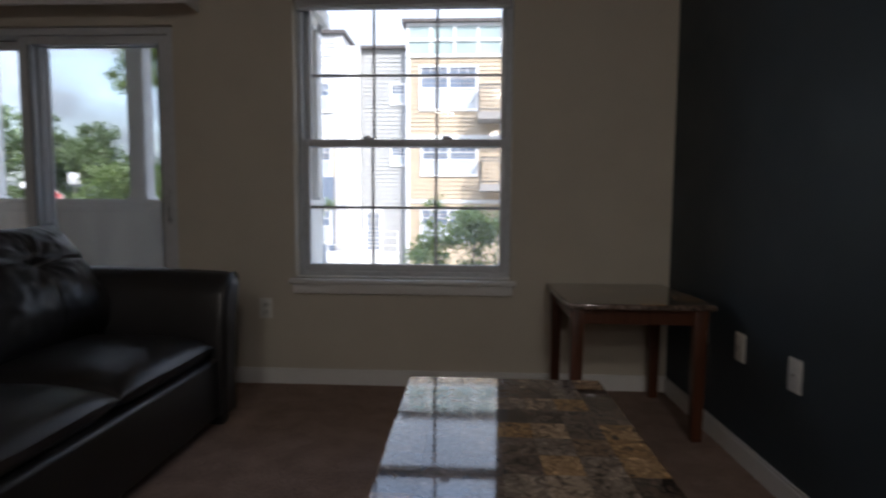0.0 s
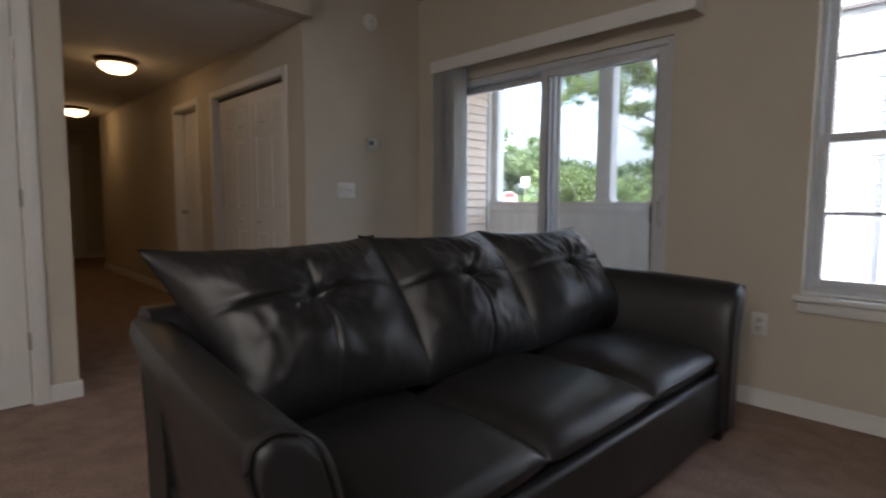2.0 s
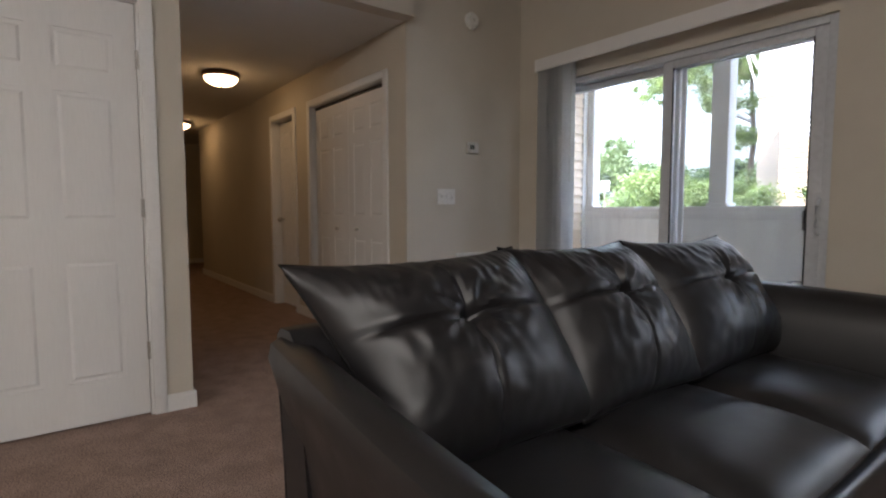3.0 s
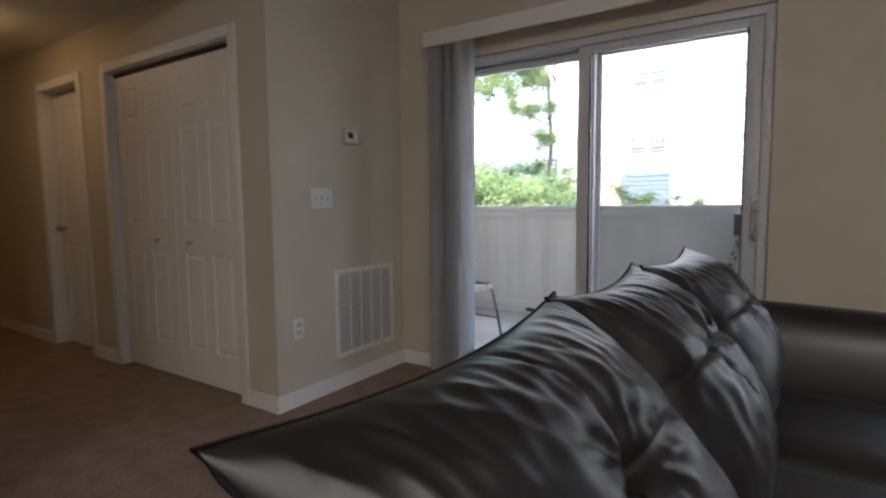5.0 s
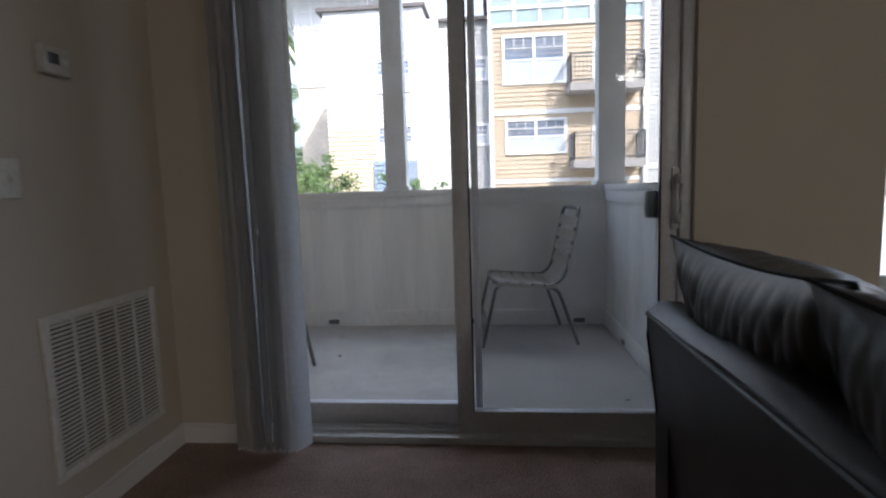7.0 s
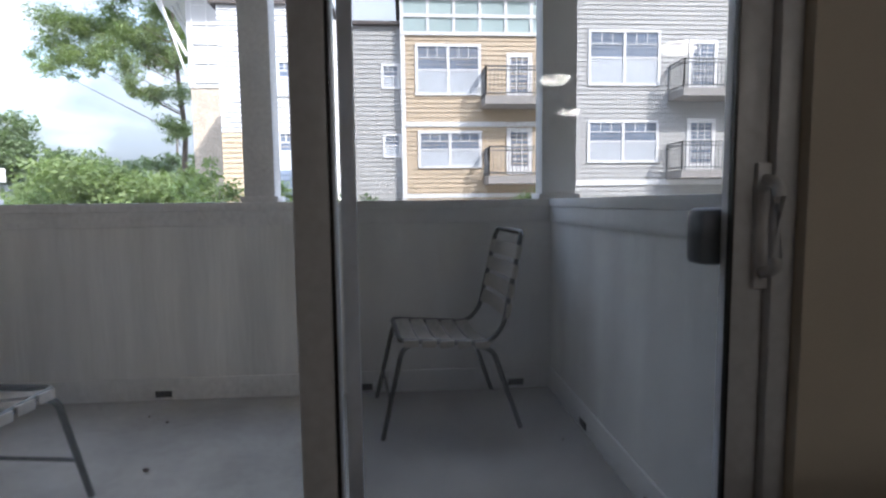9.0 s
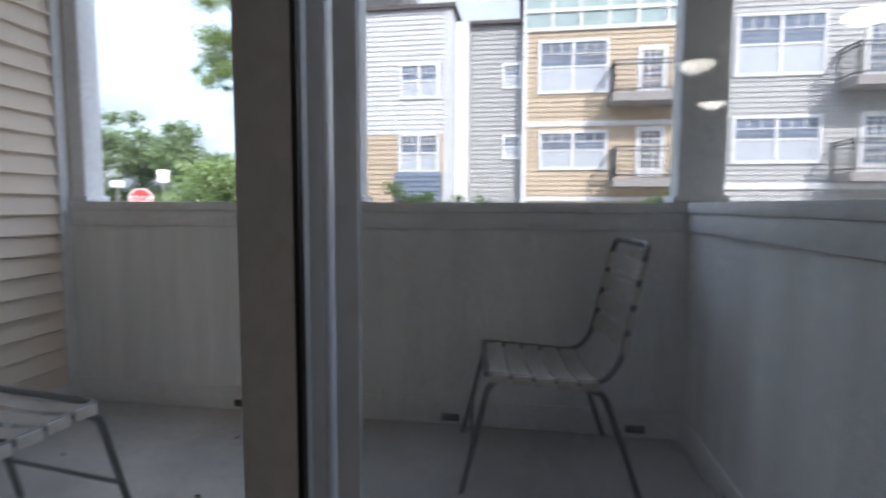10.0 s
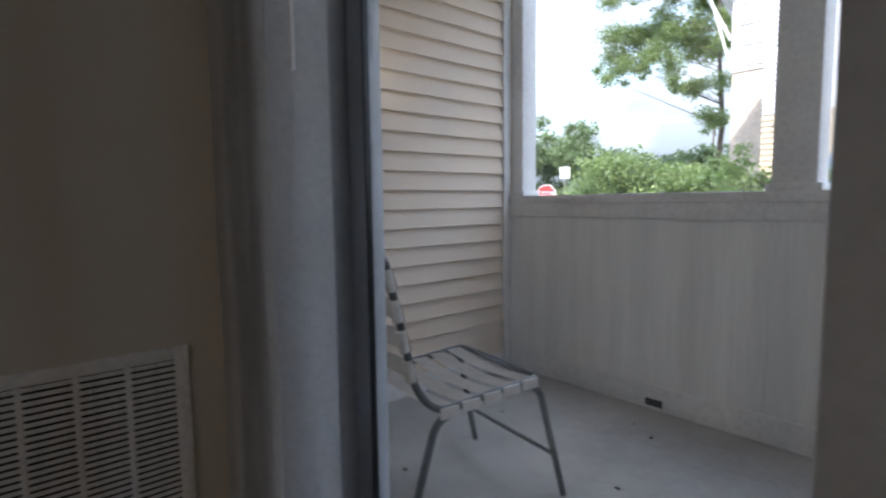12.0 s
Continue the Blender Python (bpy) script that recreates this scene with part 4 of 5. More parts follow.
# ---- balcony chairs ----
LEAF_SPOTS = ((-3.70, 4.314, 0.014), (-3.823, 4.793, 0.011), (-4.463, 4.515, 0.012), (-4.331, 3.815, 0.012), (-3.947, 4.87, 0.01), (-2.011, 3.609, 0.013), (-1.942, 4.422, 0.014))
STRAP = surface("faded beige vinyl strap", (0.55, 0.5, 0.43), 0.6, vary=0.12, scale=12, fine=80, bump=0.1, depth=0.002)
TUBE = surface("grey-green painted tube", (0.06, 0.065, 0.06), 0.4, metal=0.2, vary=0.15, scale=12)


def strap_chair(x, y, turn, label):
    """Tubular frame with flat straps; local +x is the front."""
    c = thing("patio_chair", (x, y, BZ), label, "chair", "balcony chairs", turn)
    r, hw = 0.0125, 0.235
    bm = bmesh.new()
    for s in (-1, 1):
        # seat side rail running up into the back
        tube(bm, round_path([(0.24, s * hw, 0.445), (-0.16, s * hw, 0.412), (-0.235, s * hw, 0.487), (-0.32, s * hw * 0.92, 0.885)], 0.07, 6), r, 8)
    tube(bm, round_path([(0.24, -hw, 0.445), (0.255, -hw + 0.02, 0.445), (0.255, hw - 0.02, 0.445), (0.24, hw, 0.445)], 0.03, 4), r, 8)
    tube(bm, round_path([(-0.32, -hw * 0.92, 0.885), (-0.335, -hw * 0.85, 0.93), (-0.335, hw * 0.85, 0.93), (-0.32, hw * 0.92, 0.885)], 0.05, 6), r, 8)
    part("frame", bm, TUBE, c, "grey-green bent tube frame")
    for s in (-1, 1):
        bm = bmesh.new()
        tube(bm, round_path([(0.21, s * hw, 0.425), (0.25, s * (hw + 0.012), 0.40), (0.345, s * (hw + 0.035), 0.0)], 0.05, 5), r, 8)
        part("front_leg", bm, TUBE, c)
        bm = bmesh.new()
        tube(bm, round_path([(-0.12, s * hw, 0.40), (-0.18, s * (hw + 0.012), 0.378), (-0.31, s * (hw + 0.03), 0.0)], 0.05, 5), r, 8)
        part("back_leg", bm, TUBE, c)
    bm = bmesh.new()
    tube(bm, [(0.305, -hw - 0.025, 0.16), (0.305, 0, 0.16), (0.305, hw + 0.025, 0.16)], 0.008, 8)
    part("stretcher", bm, TUBE, c)
    for k in range(5):
        px = 0.205 - k * 0.083
        pz = 0.435 - k * 0.0062
        bm = bmesh.new()
        rows = []
        for i in range(9):
            v = -1 + i / 4
            sag = -0.02 * (1 - v * v)
            rows.append([bm.verts.new((px + u, v * (hw + 0.014), pz + 0.016 + sag)) for u in (-0.034, 0.034)])
        for a, b in zip(rows, rows[1:]):
            bm.faces.new((a[0], a[1], b[1], b[0]))
        bmesh.ops.solidify(bm, geom=bm.faces, thickness=0.004)
        for s in (-1, 1):
            slab(bm, px - 0.034, px + 0.034, s * (hw + 0.015) - 0.003, s * (hw + 0.015) + 0.003, pz - 0.018, pz + 0.016, 0.001)
        part("seat_strap", bm, STRAP, c)
    for k in range(4):
        t = 0.16 + k * 0.23
        px, pz = -0.245 - 0.078 * t, 0.497 + 0.40 * t
        w2 = hw * (1 - 0.08 * t)
        bm = bmesh.new()
        rows = []
        for i in range(9):
            v = -1 + i / 4
            bow = -0.018 * (1 - v * v)
            rows.append([bm.verts.new((px + 0.014 + bow - 0.27 * u, v * (w2 + 0.013), pz + u)) for u in (-0.033, 0.033)])
        for a, b in zip(rows, rows[1:]):
            bm.faces.new((a[0], a[1], b[1], b[0]))
        bmesh.ops.solidify(bm, geom=bm.faces, thickness=0.004)
        for s in (-1, 1):
            rod(bm, (px + 0.007, s * w2, pz - 0.033), (px - 0.007, s * w2, pz + 0.033), 0.0165, sides=10)
        part("back_strap", bm, STRAP, c)
    return c


strap_chair(-2.435, 4.81, 186, "tubular patio chair with faded beige straps by the parapet corner")
strap_chair(-4.13, 3.84, 82, "tubular patio chair with beige straps beside the siding")


DEAD_LEAF = surface("brown dead leaf", (0.09, 0.06, 0.035), 0.8, vary=0.3, scale=40, bump=0.1)
for k, (x, y, size) in enumerate(LEAF_SPOTS):
    bm = bmesh.new()
    rib = [bm.verts.new((size * (i / 3 - 1), 0, 0.004 * abs(i - 3) / 3)) for i in range(7)]
    for side in (-1, 1):
        edge = [bm.verts.new((size * (i / 3 - 1), side * size * 0.45 * math.sin(i * math.pi / 6), 0.006 + 0.004 * (i % 2))) for i in range(1, 6)]
        rim = [rib[0], *edge, rib[6]]
        for i in range(6):
            quad = [rib[i], rib[i + 1], rim[i + 1], rim[i]]
            bm.faces.new(list(dict.fromkeys(quad)))
    ob = part("dead_leaf", bm, DEAD_LEAF, at=(x, y, BZ + 0.0015))
    ob.rotation_euler.z = k * 1.3
    tagged(ob, "small curled brown dead leaf on the concrete", "leaf", "dead leaves on the balcony")


def lantern():
    l = thing("wall_lantern", (BXL + 0.006, 4.01, 1.737), "lit black carriage lantern on the siding", "wall light")
    bm = bmesh.new()
    rod(bm, (0, 0, 0.06), (0.02, 0, 0.06), 0.055, 0.05, sides=24)
    tube(bm, round_path([(0.02, 0, 0.06), (0.06, 0, 0.06), (0.07, 0, 0.13), (0.13, 0, 0.13), (0.13, 0, 0.06)], 0.04, 5), 0.008, 8)
    part("arm", bm, DARKMETAL, l)
    bm = bmesh.new()
    rod(bm, (0.13, 0, 0.06), (0.13, 0, 0.02), 0.012, 0.085, sides=4)
    for k in range(4):
        a = k * math.tau / 4
        p = Vector((math.cos(a), math.sin(a), 0))
        rod(bm, Vector((0.13, 0, 0.02)) + p * 0.062, Vector((0.13, 0, -0.09)) + p * 0.05, 0.004, sides=6)
    rod(bm, (0.13, 0, -0.09), (0.13, 0, -0.1), 0.058, 0.045, sides=4)
    part("cage", bm, DARKMETAL, l)
    bm = bmesh.new()
    bmesh.ops.create_uvsphere(bm, u_segments=16, v_segments=10, radius=0.03, matrix=Matrix.Translation((0.13, 0, -0.045)))
    part("bulb", bm, glow("lit lamp", (1.0, 0.95, 0.88), 5.0), l, "glowing bulb")


lantern()


# ---- outdoors ----
GZ = -1.35
# unseen ground, made pale to bounce sunlight into the balcony and rooms
BOUNCE_GROUND = surface("pale bounce ground", (0.33, 0.32, 0.29), 0.95, vary=0.3, scale=0.15, fine=3, bump=0.1, fine_vary=0.2, specular=0.2)
STUCCO = surface("white lap siding", (0.6, 0.6, 0.61), 0.6, vary=0.03, scale=0.6, fine=20, bump=0.03)
GREYLAP = surface("grey lap siding", (0.4, 0.4, 0.39), 0.6, vary=0.04, scale=0.8, fine=20, bump=0.03)
TANLAP = surface("tan lap siding", (0.5, 0.4, 0.28), 0.6, vary=0.05, scale=0.8, fine=20, bump=0.03)
BLUELAP = surface("slate blue lap siding", (0.16, 0.2, 0.27), 0.6, vary=0.05, scale=0.8, fine=20, bump=0.03)
HOUSEW = surface("white house trim", (0.72, 0.72, 0.72), 0.5, vary=0.02, bump=0)
ROOFDARK = surface("dark roof edge", (0.09, 0.075, 0.07), 0.7, vary=0.1)
FARGLASS = surface("dark reflective pane", (0.16, 0.2, 0.27), 0.08, vary=0.25, scale=1.5, bump=0)
FARBLIND = surface("pane with drawn blind", (0.5, 0.53, 0.57), 0.12, vary=0.05, scale=1.5, bump=0)
TEALGLASS = surface("pale teal clerestory pane", (0.38, 0.47, 0.46), 0.1, vary=0.12, scale=0.8, bump=0)
FASCIA = surface("taupe balcony fascia", (0.3, 0.28, 0.265), 0.7, vary=0.06, bump=0)
RAIL = surface("grey iron rail", (0.1, 0.105, 0.11), 0.5, vary=0.1, bump=0)
STONE = surface("pale stone veneer", (0.55, 0.47, 0.38), 0.85, vary=0.2, scale=1.2, fine=9, bump=0.3, fine_vary=0.15)
LEAF = surface("green foliage", (0.19, 0.25, 0.1), 0.55, vary=0.45, scale=0.8, fine=6, bump=0, fine_vary=0.2)
LEAF_FAR = surface("dark green foliage", (0.14, 0.19, 0.09), 0.6, vary=0.4, scale=0.35, fine=3, bump=0, fine_vary=0.2)
BARK = surface("grey-brown bark", (0.12, 0.095, 0.075), 0.9, vary=0.25, scale=4, fine=25, bump=0.4)

translucent(LEAF, 0.35, (0.3, 0.42, 0.1))
translucent(LEAF_FAR, 0.3, (0.2, 0.3, 0.08))
bm = bmesh.new()
gv = [bm.verts.new((sx * 1500, sy * 1500, GZ)) for sx, sy in ((-1, -1), (1, -1), (1, 1), (-1, 1))]
bm.faces.new(gv)
tagged(part("ground", bm, BOUNCE_GROUND), "unseen ground around the flats, kept pale to bounce light", "ground", kind="structure")


def lap_wall(name, parent, material, x0, x1, y, z0, z1, course=0.17, label=""):
    """A lap-sided wall facing -y: each course slopes out to its lower edge."""
    bm = bmesh.new()
    n = max(1, round((z1 - z0) / course))
    c = (z1 - z0) / n
    for k in range(n):
        za = z0 + k * c
        v = [bm.verts.new(p) for p in ((x0, y + 0.05, za), (x1, y + 0.05, za), (x0, y - 0.028, za), (x1, y - 0.028, za), (x0, y + 0.003, za + c), (x1, y + 0.003, za + c))]
        bm.faces.new((v[0], v[1], v[3], v[2])), bm.faces.new((v[2], v[3], v[5], v[4]))
    slab(bm, x0, x1, y + 0.05, y + 0.3, z0, z1)
    return part(name, bm, material, parent, label, smooth=False)


def twin_window(parent, x0, x1, z0, z1, y, cols=2, transom=True):
    bm = bmesh.new()
    t = 0.10
    w = (x1 - x0 - t) / cols
    slab(bm, x0, x1, y - 0.07, y + 0.02, z1 - t, z1)
    slab(bm, x0, x1, y - 0.07, y + 0.02, z0, z0 + t)
    for k in range(cols + 1):
        slab(bm, x0 + k * w, x0 + k * w + t, y - 0.07, y + 0.02, z0 + t, z1 - t)
    zm = z0 + (z1 - z0) * 0.5
    for k in range(cols):
        slab(bm, x0 + k * w + t, x0 + (k + 1) * w, y - 0.055, y + 0.02, zm - 0.03, zm + 0.03)
        if transom:
            a, b = x0 + k * w + t, x0 + (k + 1) * w
            for i in (1, 2):
                x = a + (b - a) * i / 3
                slab(bm, x - 0.014, x + 0.014, y - 0.05, y, z1 - t - (z1 - zm) * 0.42, z1 - t)
            zz = z1 - t - (z1 - zm) * 0.42
            slab(bm, a, b, y - 0.05, y, zz - 0.014, zz + 0.014)
    win = part("window", bm, HOUSEW, parent, smooth=False)
    for k in range(cols):
        a, b = x0 + k * w + t, x0 + (k + 1) * w
        block("pane", FARBLIND, win, (a, b, y - 0.03, y + 0.01, z0 + t, zm - 0.03), smooth=False)
        block("pane", FARGLASS if transom else FARBLIND, win, (a, b, y - 0.025, y + 0.01, zm + 0.03, z1 - t), smooth=False)
    return win


def far_door(parent, x0, x1, z0, z1, y, grid=True):
    bm = bmesh.new()
    slab(bm, x0, x0 + 0.14, y - 0.06, y + 0.02, z0, z1)
    slab(bm, x1 - 0.14, x1, y - 0.06, y + 0.02, z0, z1)
    slab(bm, x0 + 0.14, x1 - 0.14, y - 0.06, y + 0.02, z1 - 0.16, z1)
    slab(bm, x0 + 0.14, x1 - 0.14, y - 0.05, y + 0.02, z0, z0 + 0.3)
    for i in (1, 2):
        x = x0 + 0.14 + (x1 - x0 - 0.28) * i / 3
        slab(bm, x - 0.014, x + 0.014, y - 0.045, y, z0 + 0.3, z1 - 0.16)
    for i in range(1, 5):
        z = z0 + 0.3 + (z1 - z0 - 0.46) * i / 5
        slab(bm, x0 + 0.14, x1 - 0.14, y - 0.044, y, z - 0.014, z + 0.014)
    d = part("door", bm, HOUSEW, parent, smooth=False)
    block("pane", FARGLASS, d, (x0 + 0.14, x1 - 0.14, y - 0.02, y + 0.01, z0 + 0.3, z1 - 0.16), smooth=False)


def far_balcony(parent, x0, x1, zf, y, depth=1.1, height=1.0):
    slabm = block("balcony", FASCIA, parent, (x0, x1, y - depth, y - 0.03, zf - 0.28, zf), smooth=False)
    bm = bmesh.new()
    for a, b in (((x0 + 0.03, y - depth + 0.03), (x1 - 0.03, y - depth + 0.03)), ((x0 + 0.03, y - depth + 0.03), (x0 + 0.03, y - 0.05)), ((x1 - 0.03, y - depth + 0.03), (x1 - 0.03, y - 0.05))):
        for z in (zf + 0.1, zf + height - 0.12, zf + height):
            slab(bm, min(a[0], b[0]) - 0.02, max(a[0], b[0]) + 0.02, min(a[1], b[1]) - 0.02, max(a[1], b[1]) + 0.02, z - 0.02, z + 0.02)
        n = max(2, round(math.hypot(b[0] - a[0], b[1] - a[1]) / 0.13))
        for k in range(n + 1):
            x, yy = a[0] + (b[0] - a[0]) * k / n, a[1] + (b[1] - a[1]) * k / n
            r = 0.022 if k in (0, n) else 0.009
            slab(bm, x - r, x + r, yy - r, yy + r, zf, zf + height)
    part("railing", bm, RAIL, slabm, smooth=False)


FY = 21.0


def apartment_building():
    b = thing("apartment_building", (0, FY, GZ), "three-storey apartment block in tan, grey and white siding", "building")
    b.location, b.scale = (-0.458, 0, -0.06), (1.029, 1, 0.96)
    # white volume, forward of the rest
    fy = FY - 0.9
    lap_wall("white_wall", b, STUCCO, -7.9, -4.45, fy, 3.65, 7.85)
    lap_wall("tan_wall", b, TANLAP, -7.9, -4.45, fy, GZ, 3.65)
    lap_wall("blue_wall", b, BLUELAP, -6.3, -4.75, fy - 0.08, GZ, 2.35)
    block("white_return", STUCCO, b, (-4.7, -4.41, fy - 0.04, FY + 0.2, GZ, 7.85), smooth=False)
    block("corner_board", HOUSEW, b, (-4.41, -3.97, FY - 0.12, FY + 0.2, GZ, 7.66), smooth=False)
    twin_window(b, -6.13, -4.83, 4.84, 6.06, fy)
    twin_window(b, -6.17, -4.82, 2.3, 3.68, fy)
    twin_window(b, -6.17, -4.82, -0.3, 1.1, fy - 0.08)
    block("roof_edge", ROOFDARK, b, (-8.1, -4.3, fy - 0.15, FY + 6, 7.85, 7.98), smooth=False)
    # pale grey recess
    lap_wall("grey_wall", b, GREYLAP, -3.97, -2.15, FY + 0.3, GZ, 7.62)
    block("roof_edge", ROOFDARK, b, (-4.3, -2.15, FY + 0.1, FY + 6, 7.62, 7.74), smooth=False)
    twin_window(b, -2.88, -2.22, 5.36, 6.27, FY + 0.3, 1)
    twin_window(b, -2.86, -2.2, 2.86, 3.74, FY + 0.3, 1)
    # tan bay
    lap_wall("tan_wall", b, TANLAP, -2.15, 3.1, FY, GZ, 7.2)
    block("corner_board", HOUSEW, b, (-2.2, -2.05, FY - 0.08, FY + 0.35, GZ, 7.2), smooth=False)
    block("belt_board", HOUSEW, b, (-2.05, 3.1, FY - 0.05, FY + 0.05, 3.95, 4.12), smooth=False)
    block("belt_board", HOUSEW, b, (-2.05, 3.1, FY - 0.05, FY + 0.05, 1.35, 1.5), smooth=False)
    bm = bmesh.new()
    for z in (7.2, 7.82, 8.42):
        slab(bm, -2.2, 3.2, FY - 0.09, FY + 0.05, z, z + 0.12)
    for k in range(7):
        x = -2.2 + k * 0.883
        slab(bm, x, x + 0.1, FY - 0.085, FY + 0.05, 7.32, 8.42)
    cl = part("clerestory", bm, HOUSEW, b, smooth=False)
    for k in range(6):
        x = -2.1 + k * 0.883
        for z0, z1 in ((7.32, 7.82), (7.94, 8.42)):
            block("pane", TEALGLASS, cl, (x, x + 0.783, FY - 0.03, FY + 0.02, z0, z1), smooth=False)
    block("roof_edge", ROOFDARK, b, (-2.35, 3.3, FY - 0.25, FY + 6, 8.54, 8.66), smooth=False)
    twin_window(b, -1.71, 0.53, 5.07, 6.9, FY)
    twin_window(b, -1.65, 0.55, 2.44, 3.80, FY)
    twin_window(b, -1.65, 0.55, -0.25, 1.15, FY)
    far_door(b, 1.42, 2.3, 4.86, 6.6, FY)
    far_door(b, 1.42, 2.3, 2.2, 3.9, FY)
    far_balcony(b, 0.52, 2.95, 4.86, FY)
    far_balcony(b, 0.62, 3.0, 2.1, FY)
    # grey wing
    lap_wall("grey_wall", b, GREYLAP, 3.1, 24, FY - 0.05, GZ, 9.2)
    for x in (10.48, 3.15):
        block("downspout", HOUSEW, b, (x, x + 0.14, FY - 0.2, FY - 0.07, GZ, 9.2), smooth=False)
    block("belt_board", HOUSEW, b, (3.3, 10.4, FY - 0.11, FY - 0.03, 1.75, 1.95), smooth=False)
    block("roof_edge", ROOFDARK, b, (3.3, 24.3, FY - 0.3, FY + 6, 9.2, 9.35), smooth=False)
    for z0, z1, zf in ((5.43, 7.46, 5.15), (2.59, 4.17, 2.25)):
        twin_window(b, 4.25, 6.82, z0, z1, FY - 0.05)
        far_door(b, 7.85, 8.9, zf, zf + 1.98, FY - 0.05)
        far_balcony(b, 7.13, 10.25, zf, FY - 0.05)
        far_door(b, 12.1, 13.1, zf, zf + 1.98, FY - 0.05)
        far_balcony(b, 11.3, 14.4, zf, FY - 0.05)
        twin_window(b, 15.2, 17.7, z0, z1, FY - 0.05)
    # ground floor terrace
    far_door(b, -3.9, -3.15, -0.9, 1.1, FY + 0.3)
    block("terrace_wall", HOUSEW, b, (-4.9, -2.3, FY - 1.6, FY - 1.4, GZ, -0.55), smooth=False)
    bm = bmesh.new()
    for z in (-0.3, 0.0, 0.25):
        slab(bm, -4.9, -2.3, FY - 1.52, FY - 1.48, z - 0.015, z + 0.015)
    for k in range(5):
        x = -4.88 + k * 0.64
        slab(bm, x - 0.02, x + 0.02, FY - 1.52, FY - 1.48, -0.55, 0.25)
    part("railing", bm, HOUSEW, b, smooth=False)
    block("rear_wall", GREYLAP, b, (-7.9, 24, FY + 6, FY + 6.3, GZ, 9.1), smooth=False)


apartment_building()


def tower_building():
    b = thing("corner_building", (0, 0, 0), "white and stone corner building with a bracketed eave", "building")
    block("stone_wall", STONE, b, (-11.75, -8.2, 26, 31, GZ, 6.1), smooth=False)
    block("upper_wall", STUCCO, b, (-11.8, -8.2, 25.95, 31, 6.1, 11.2), smooth=False)
    bm = bmesh.new()
    for k in range(6):
        z = 6.3 + k * 0.8
        slab(bm, -11.6, -8.4, 25.9, 25.96, z, z + 0.05)
    for k in range(6):
        x = -11.6 + k * 0.62
        slab(bm, x, x + 0.05, 25.91, 25.96, 6.1, 11.2)
    part("batten_grid", bm, HOUSEW, b, smooth=False)
    block("eave", HOUSEW, b, (-13.5, -7.5, 24.6, 32, 10.2, 10.45), smooth=False)
    bm = bmesh.new()
    for y in (25.9, 28):
        rod(bm, (-11.8, y, 7.4), (-13.2, y, 10.2), 0.07, sides=6)
        rod(bm, (-11.8, y - 0.2, 6.6), (-12.8, y - 0.4, 10.2), 0.05, sides=6)
    part("bracket", bm, HOUSEW, b, smooth=False)


tower_building()


def leaves(bm, rng, centre, radii, count, size, flat=0.5):
    """Leaf blades scattered through a lumpy ball of foliage."""
    c = Vector(centre)
    for _ in range(count):
        d = Vector((rng.gauss(0, 1), rng.gauss(0, 1), rng.gauss(0, 1))).normalized()
        r = rng.random() ** 0.75 * (0.82 + 0.36 * noise.noise(d * 2.3 + c))
        p = c + Vector((d.x * radii[0], d.y * radii[1], d.z * radii[2])) * r
        s = size * rng.uniform(0.6, 1.3)
        a = Vector((rng.gauss(0, 1), rng.gauss(0, 1), rng.gauss(0, flat))).normalized()
        b = a.cross(Vector((rng.gauss(0, 1), rng.gauss(0, 1), rng.gauss(0, 1)))).normalized()
        v = [bm.verts.new(p + a * s), bm.verts.new(p + b * s * 0.45), bm.verts.new(p - a * s), bm.verts.new(p - b * s * 0.45)]
        bm.faces.new(v)


def tree(name, base, clumps, label, count, size, material, trunk=0.2, category="tree", group=""):
    """A tapered trunk with a limb to each clump of leaves; clumps are (x, y, z, radius) from the base."""
    t = thing(name, base, label, category, group)
    rng = random.Random(len(clumps) * 7 + round(base[0] * 3))
    bm = bmesh.new()
    top = max(c[2] for c in clumps)
    crook = [(0, 0, -0.1), (0.03 * top, 0.0, top * 0.35), (0.0, 0.02 * top, top * 0.65), (0.02 * top, 0, top * 0.92)]
    for a, b, k in zip(crook, crook[1:], range(3)):
        rod(bm, a, b, trunk * (1 - 0.28 * k), trunk * (1 - 0.28 * (k + 1)), 8)
    for cx, cy, cz, r in clumps:
        z0 = min(top * 0.85, max(top * 0.15, cz - math.hypot(cx, cy) * 0.5 - r * 0.4))
        t0 = z0 / top
        rod(bm, (0.02 * top * min(1, t0 * 2), 0, z0), (cx, cy, cz), trunk * 0.2 * (1 - t0 * 0.6), trunk * 0.05, 6)
    part("trunk", bm, BARK, t, "grey-brown trunk and limbs")
    bm = bmesh.new()
    total = sum(c[3] ** 2 for c in clumps)
    for cx, cy, cz, r in [(c[0] + rng.gauss(0, 0.62) * c[3], c[1] + rng.gauss(0, 0.6) * c[3], c[2] + rng.gauss(0, 0.42) * c[3], c[3] * s)
                          for c in clumps for s in (1.1, 0.9, 0.75, 0.6, 0.5)]:
        leaves(bm, rng, (cx, cy, cz), (r, r, r * 0.75), int(count * 0.7 * r * r / total), size)
    part("crown", bm, material, t, smooth=False)
    return t


rng = random.Random(11)
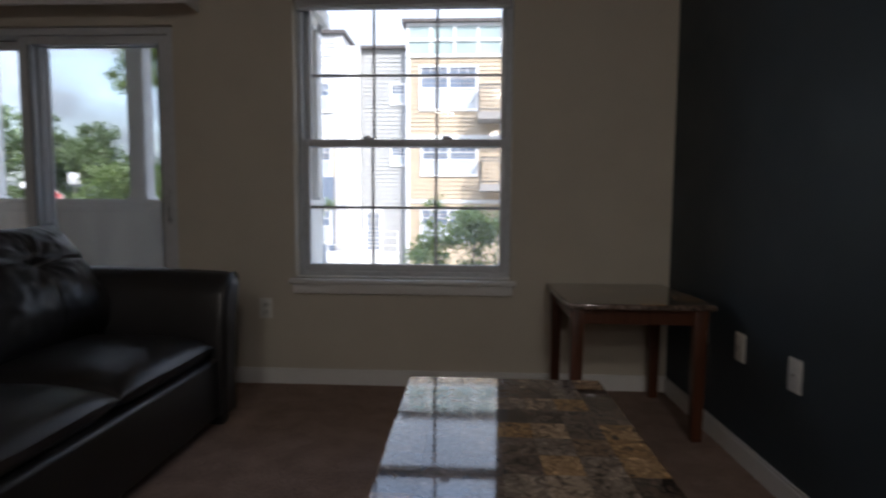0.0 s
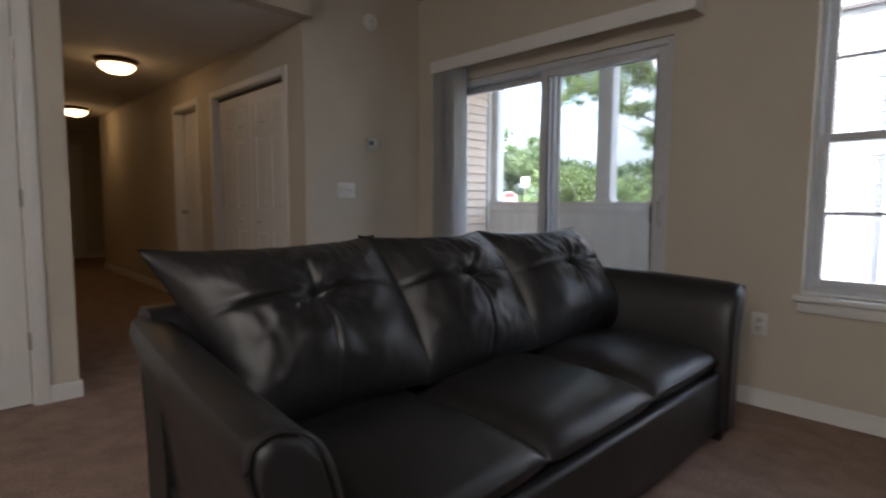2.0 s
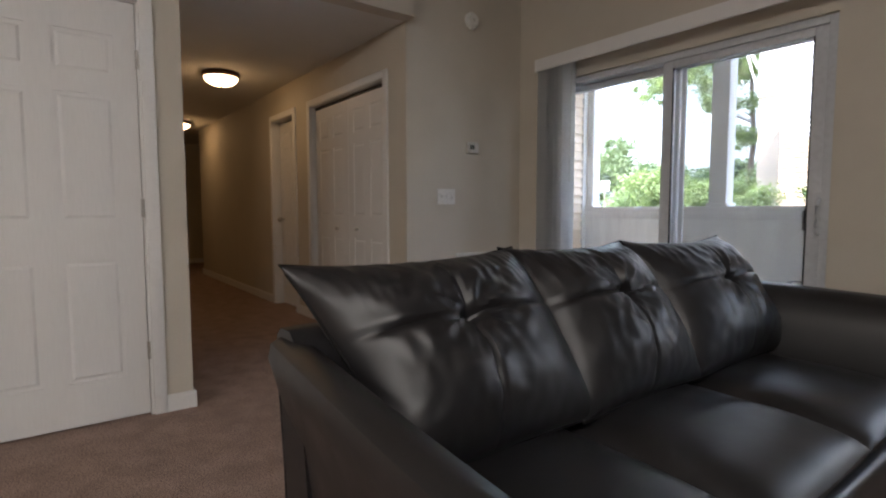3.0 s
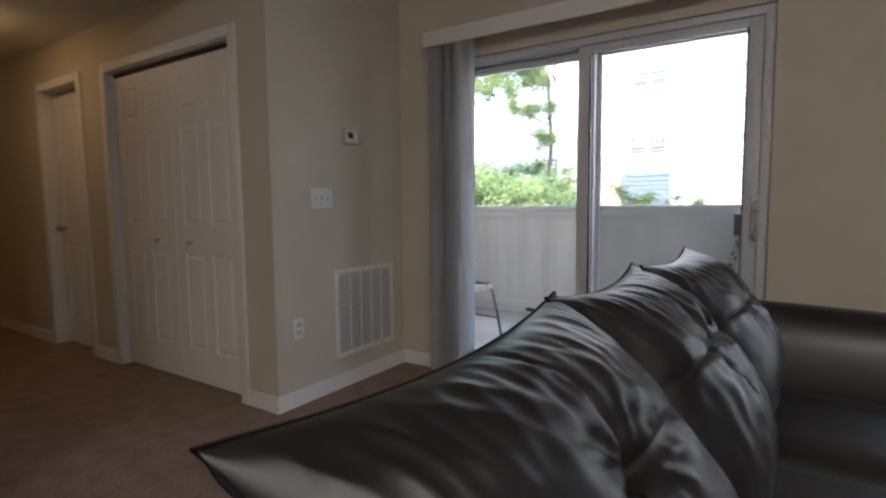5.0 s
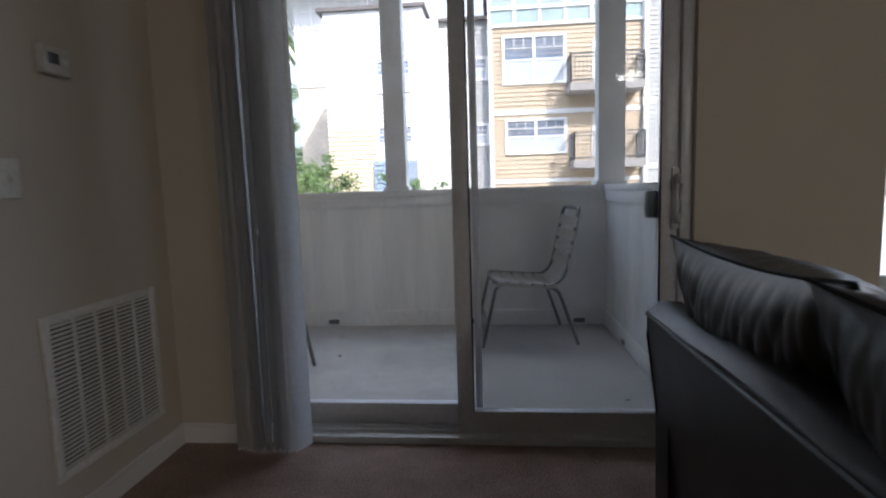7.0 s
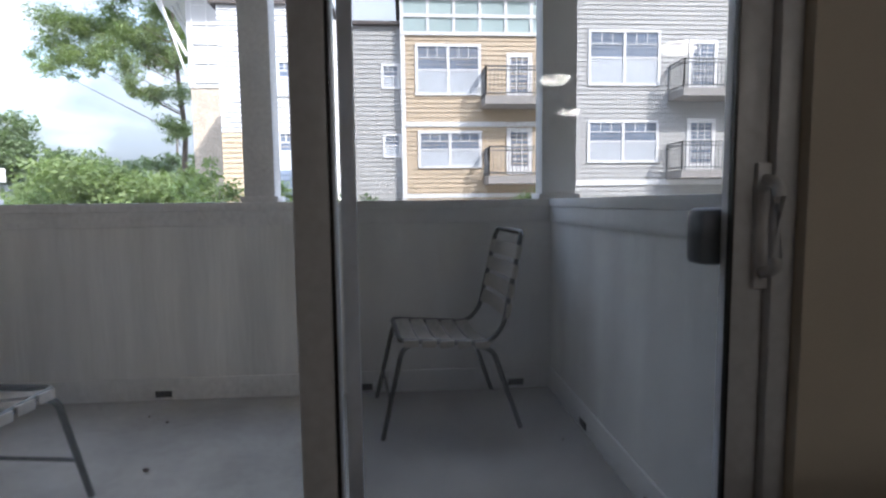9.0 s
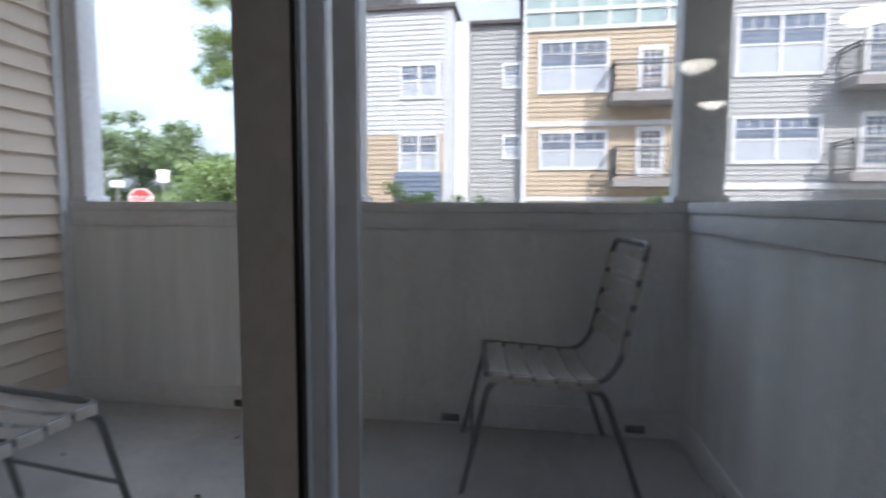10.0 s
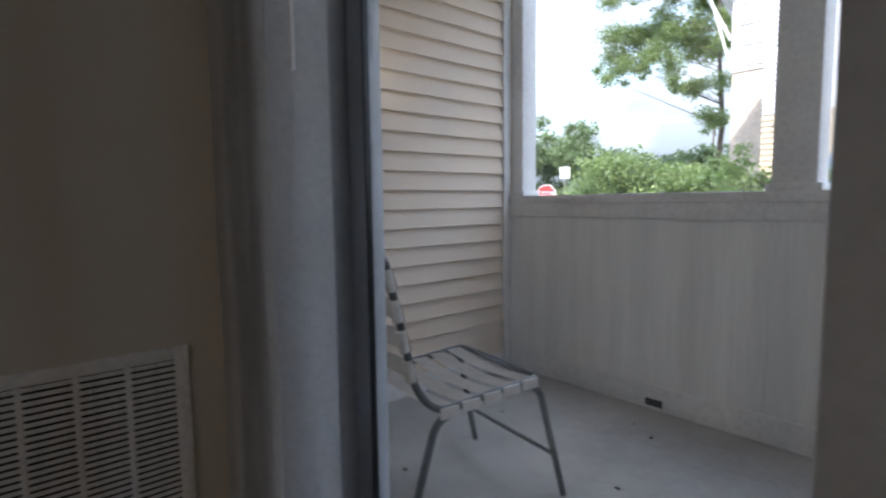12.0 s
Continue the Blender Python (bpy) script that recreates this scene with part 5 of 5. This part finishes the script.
# tall open tree beside the corner building
tall = [((px - 335) * 0.036, rng.uniform(-1.2, 1.2), 2.35 + (393 - py) * 0.036, r * 1.3) for px, py, r in
        ((285, 25, 1.3), (225, 80, 1.25), (255, 125, 1.2), (165, 150, 1.15), (160, 185, 0.7), (300, 170, 1.1), (245, 172, 0.9), (322, 225, 0.8), (330, 70, 1.4), (300, 110, 1.2),
         (340, 15, 1.5), (300, -40, 1.6), (345, 275, 0.7), (195, 125, 0.8), (215, 185, 0.5), (290, 215, 0.45), (350, 140, 1.0))]
tree("tree", (-15.2, 32.5, GZ), tall, "tall open tree with light green foliage", 44000, 0.075, LEAF, 0.2, group="trees")

# woods beyond the road
bm = bmesh.new()
for k in range(26):
    ang = radians(15 + k * 1.9)
    d = 46 + rng.uniform(-4, 4)
    h = 6.0 + 4.0 * max(0.0, min(1.0, (15 + k * 1.9 - 27) / 17)) + rng.uniform(-0.6, 0.6)
    cx, cy = -2.6 - math.sin(ang) * d, 2.6 + math.cos(ang) * d
    for j in range(22):
        r = rng.uniform(0.7, 1.5)
        leaves(bm, rng, (cx + rng.uniform(-2.3, 2.3), cy + rng.uniform(-2, 2), GZ + h * rng.uniform(0.1, 0.93)), (r, r, r * 0.75), int(210 * r * r), 0.16)
tagged(part("woods", bm, LEAF_FAR, smooth=False), "dense belt of dark green trees beyond the road", "woods", kind="stuff")


def bush(base, clumps, count, size, label):
    return tree("bush", base, clumps, label, count, size, LEAF, 0.05, "bush", "bushes")


bush((-10.2, 18.5, GZ), [(rng.uniform(-2.6, 2.2), rng.uniform(-1, 1), rng.uniform(1.2, 3.3), rng.uniform(0.7, 1.0)) for _ in range(12)], 11000, 0.075, "wide green hedge bush below the balcony")
bush((-13.5, 21.5, GZ), [(rng.uniform(-2.2, 2.2), rng.uniform(-1, 1), rng.uniform(1.0, 2.6), rng.uniform(0.6, 0.9)) for _ in range(9)], 8000, 0.075, "bright green bush by the road")
bush((-5.9, 11.6, GZ), [(rng.uniform(-0.7, 0.6), rng.uniform(-0.4, 0.4), rng.uniform(1.4, 2.95), rng.uniform(0.25, 0.42)) for _ in range(9)], 2000, 0.05, "slender green shrub with sparse twigs")
bush((-4.1, 11.5, GZ), [(rng.uniform(-0.5, 0.5), rng.uniform(-0.3, 0.3), rng.uniform(1.3, 2.55), rng.uniform(0.2, 0.36)) for _ in range(8)], 1600, 0.05, "slender green shrub with sparse twigs")
bush((-0.15, 9.6, GZ), [(rng.uniform(-0.75, 1.1), rng.uniform(-0.6, 0.6), rng.uniform(0.9, 2.35), rng.uniform(0.3, 0.5)) for _ in range(15)], 6500, 0.042, "light green leafy shrub outside the window")


# ---- road signs ----
def sign_post(name, x, y, top, label, category):
    s = thing(name, (x, y, GZ), label, category, turn=38)
    bm = bmesh.new()
    slab(bm, -0.03, 0.03, 0.012, 0.04, 0, top - GZ)
    part("post", bm, STEEL, s)
    return s


RED = surface("red sign paint", (0.55, 0.03, 0.03), 0.4, vary=0.05, bump=0)
s = sign_post("stop_sign", -16.4, 19.9, 1.5, "red octagonal stop sign on a steel post", "road sign")
for name, r, y, m in (("border", 0.385, 0.0, HOUSEW), ("face", 0.35, -0.006, RED)):
    bm = bmesh.new()
    rod(bm, (0, y + 0.01, 1.26 - GZ), (0, y - 0.002, 1.26 - GZ), r / math.cos(math.pi / 8), sides=8)
    bmesh.ops.rotate(bm, verts=bm.verts, cent=(0, 0, 1.26 - GZ), matrix=Matrix.Rotation(math.pi / 8, 3, "Y"))
    part(name, bm, m, s, smooth=False)
txt = bpy.data.curves.new("lettering", "FONT")
txt.body, txt.size, txt.align_x, txt.align_y, txt.extrude = "STOP", 0.3, "CENTER", "CENTER", 0.002
tob = bpy.data.objects.new("lettering_source", txt)
me = bpy.data.meshes.new_from_object(tob)
bpy.data.objects.remove(tob)
me.materials.append(HOUSEW)
lt = new("lettering", me)
lt.parent, lt.location, lt.rotation_euler.x = s, (0, -0.012, 1.26 - GZ), radians(90)
tagged(lt, "white lettering")
s = sign_post("road_sign", -16.0, 20.6, 2.4, "plain white square road sign on a post", "road sign")
block("face", HOUSEW, s, (-0.2, 0.2, -0.005, 0.01, 1.9 - GZ, 2.36 - GZ), 0.004)
s = sign_post("street_name_sign", -17.6, 20.2, 2.0, "white street name sign on a post", "road sign")
block("face", HOUSEW, s, (-0.22, 0.22, -0.005, 0.01, 1.72 - GZ, 1.95 - GZ), 0.004)
for x, y, z in ((-22, 58, 9.4), (-26.5, 60, 9.8)):
    p = thing("utility_pole", (x, y, GZ), "thin wooden utility pole with a crossarm", "utility pole", "utility poles")
    bm = bmesh.new()
    rod(bm, (0, 0, 0), (0, 0, z - GZ), 0.14, 0.09, 8)
    part("pole", bm, BARK, p)
    block("crossarm", BARK, p, (-0.9, 0.9, -0.05, 0.05, z - GZ - 0.9, z - GZ - 0.78))
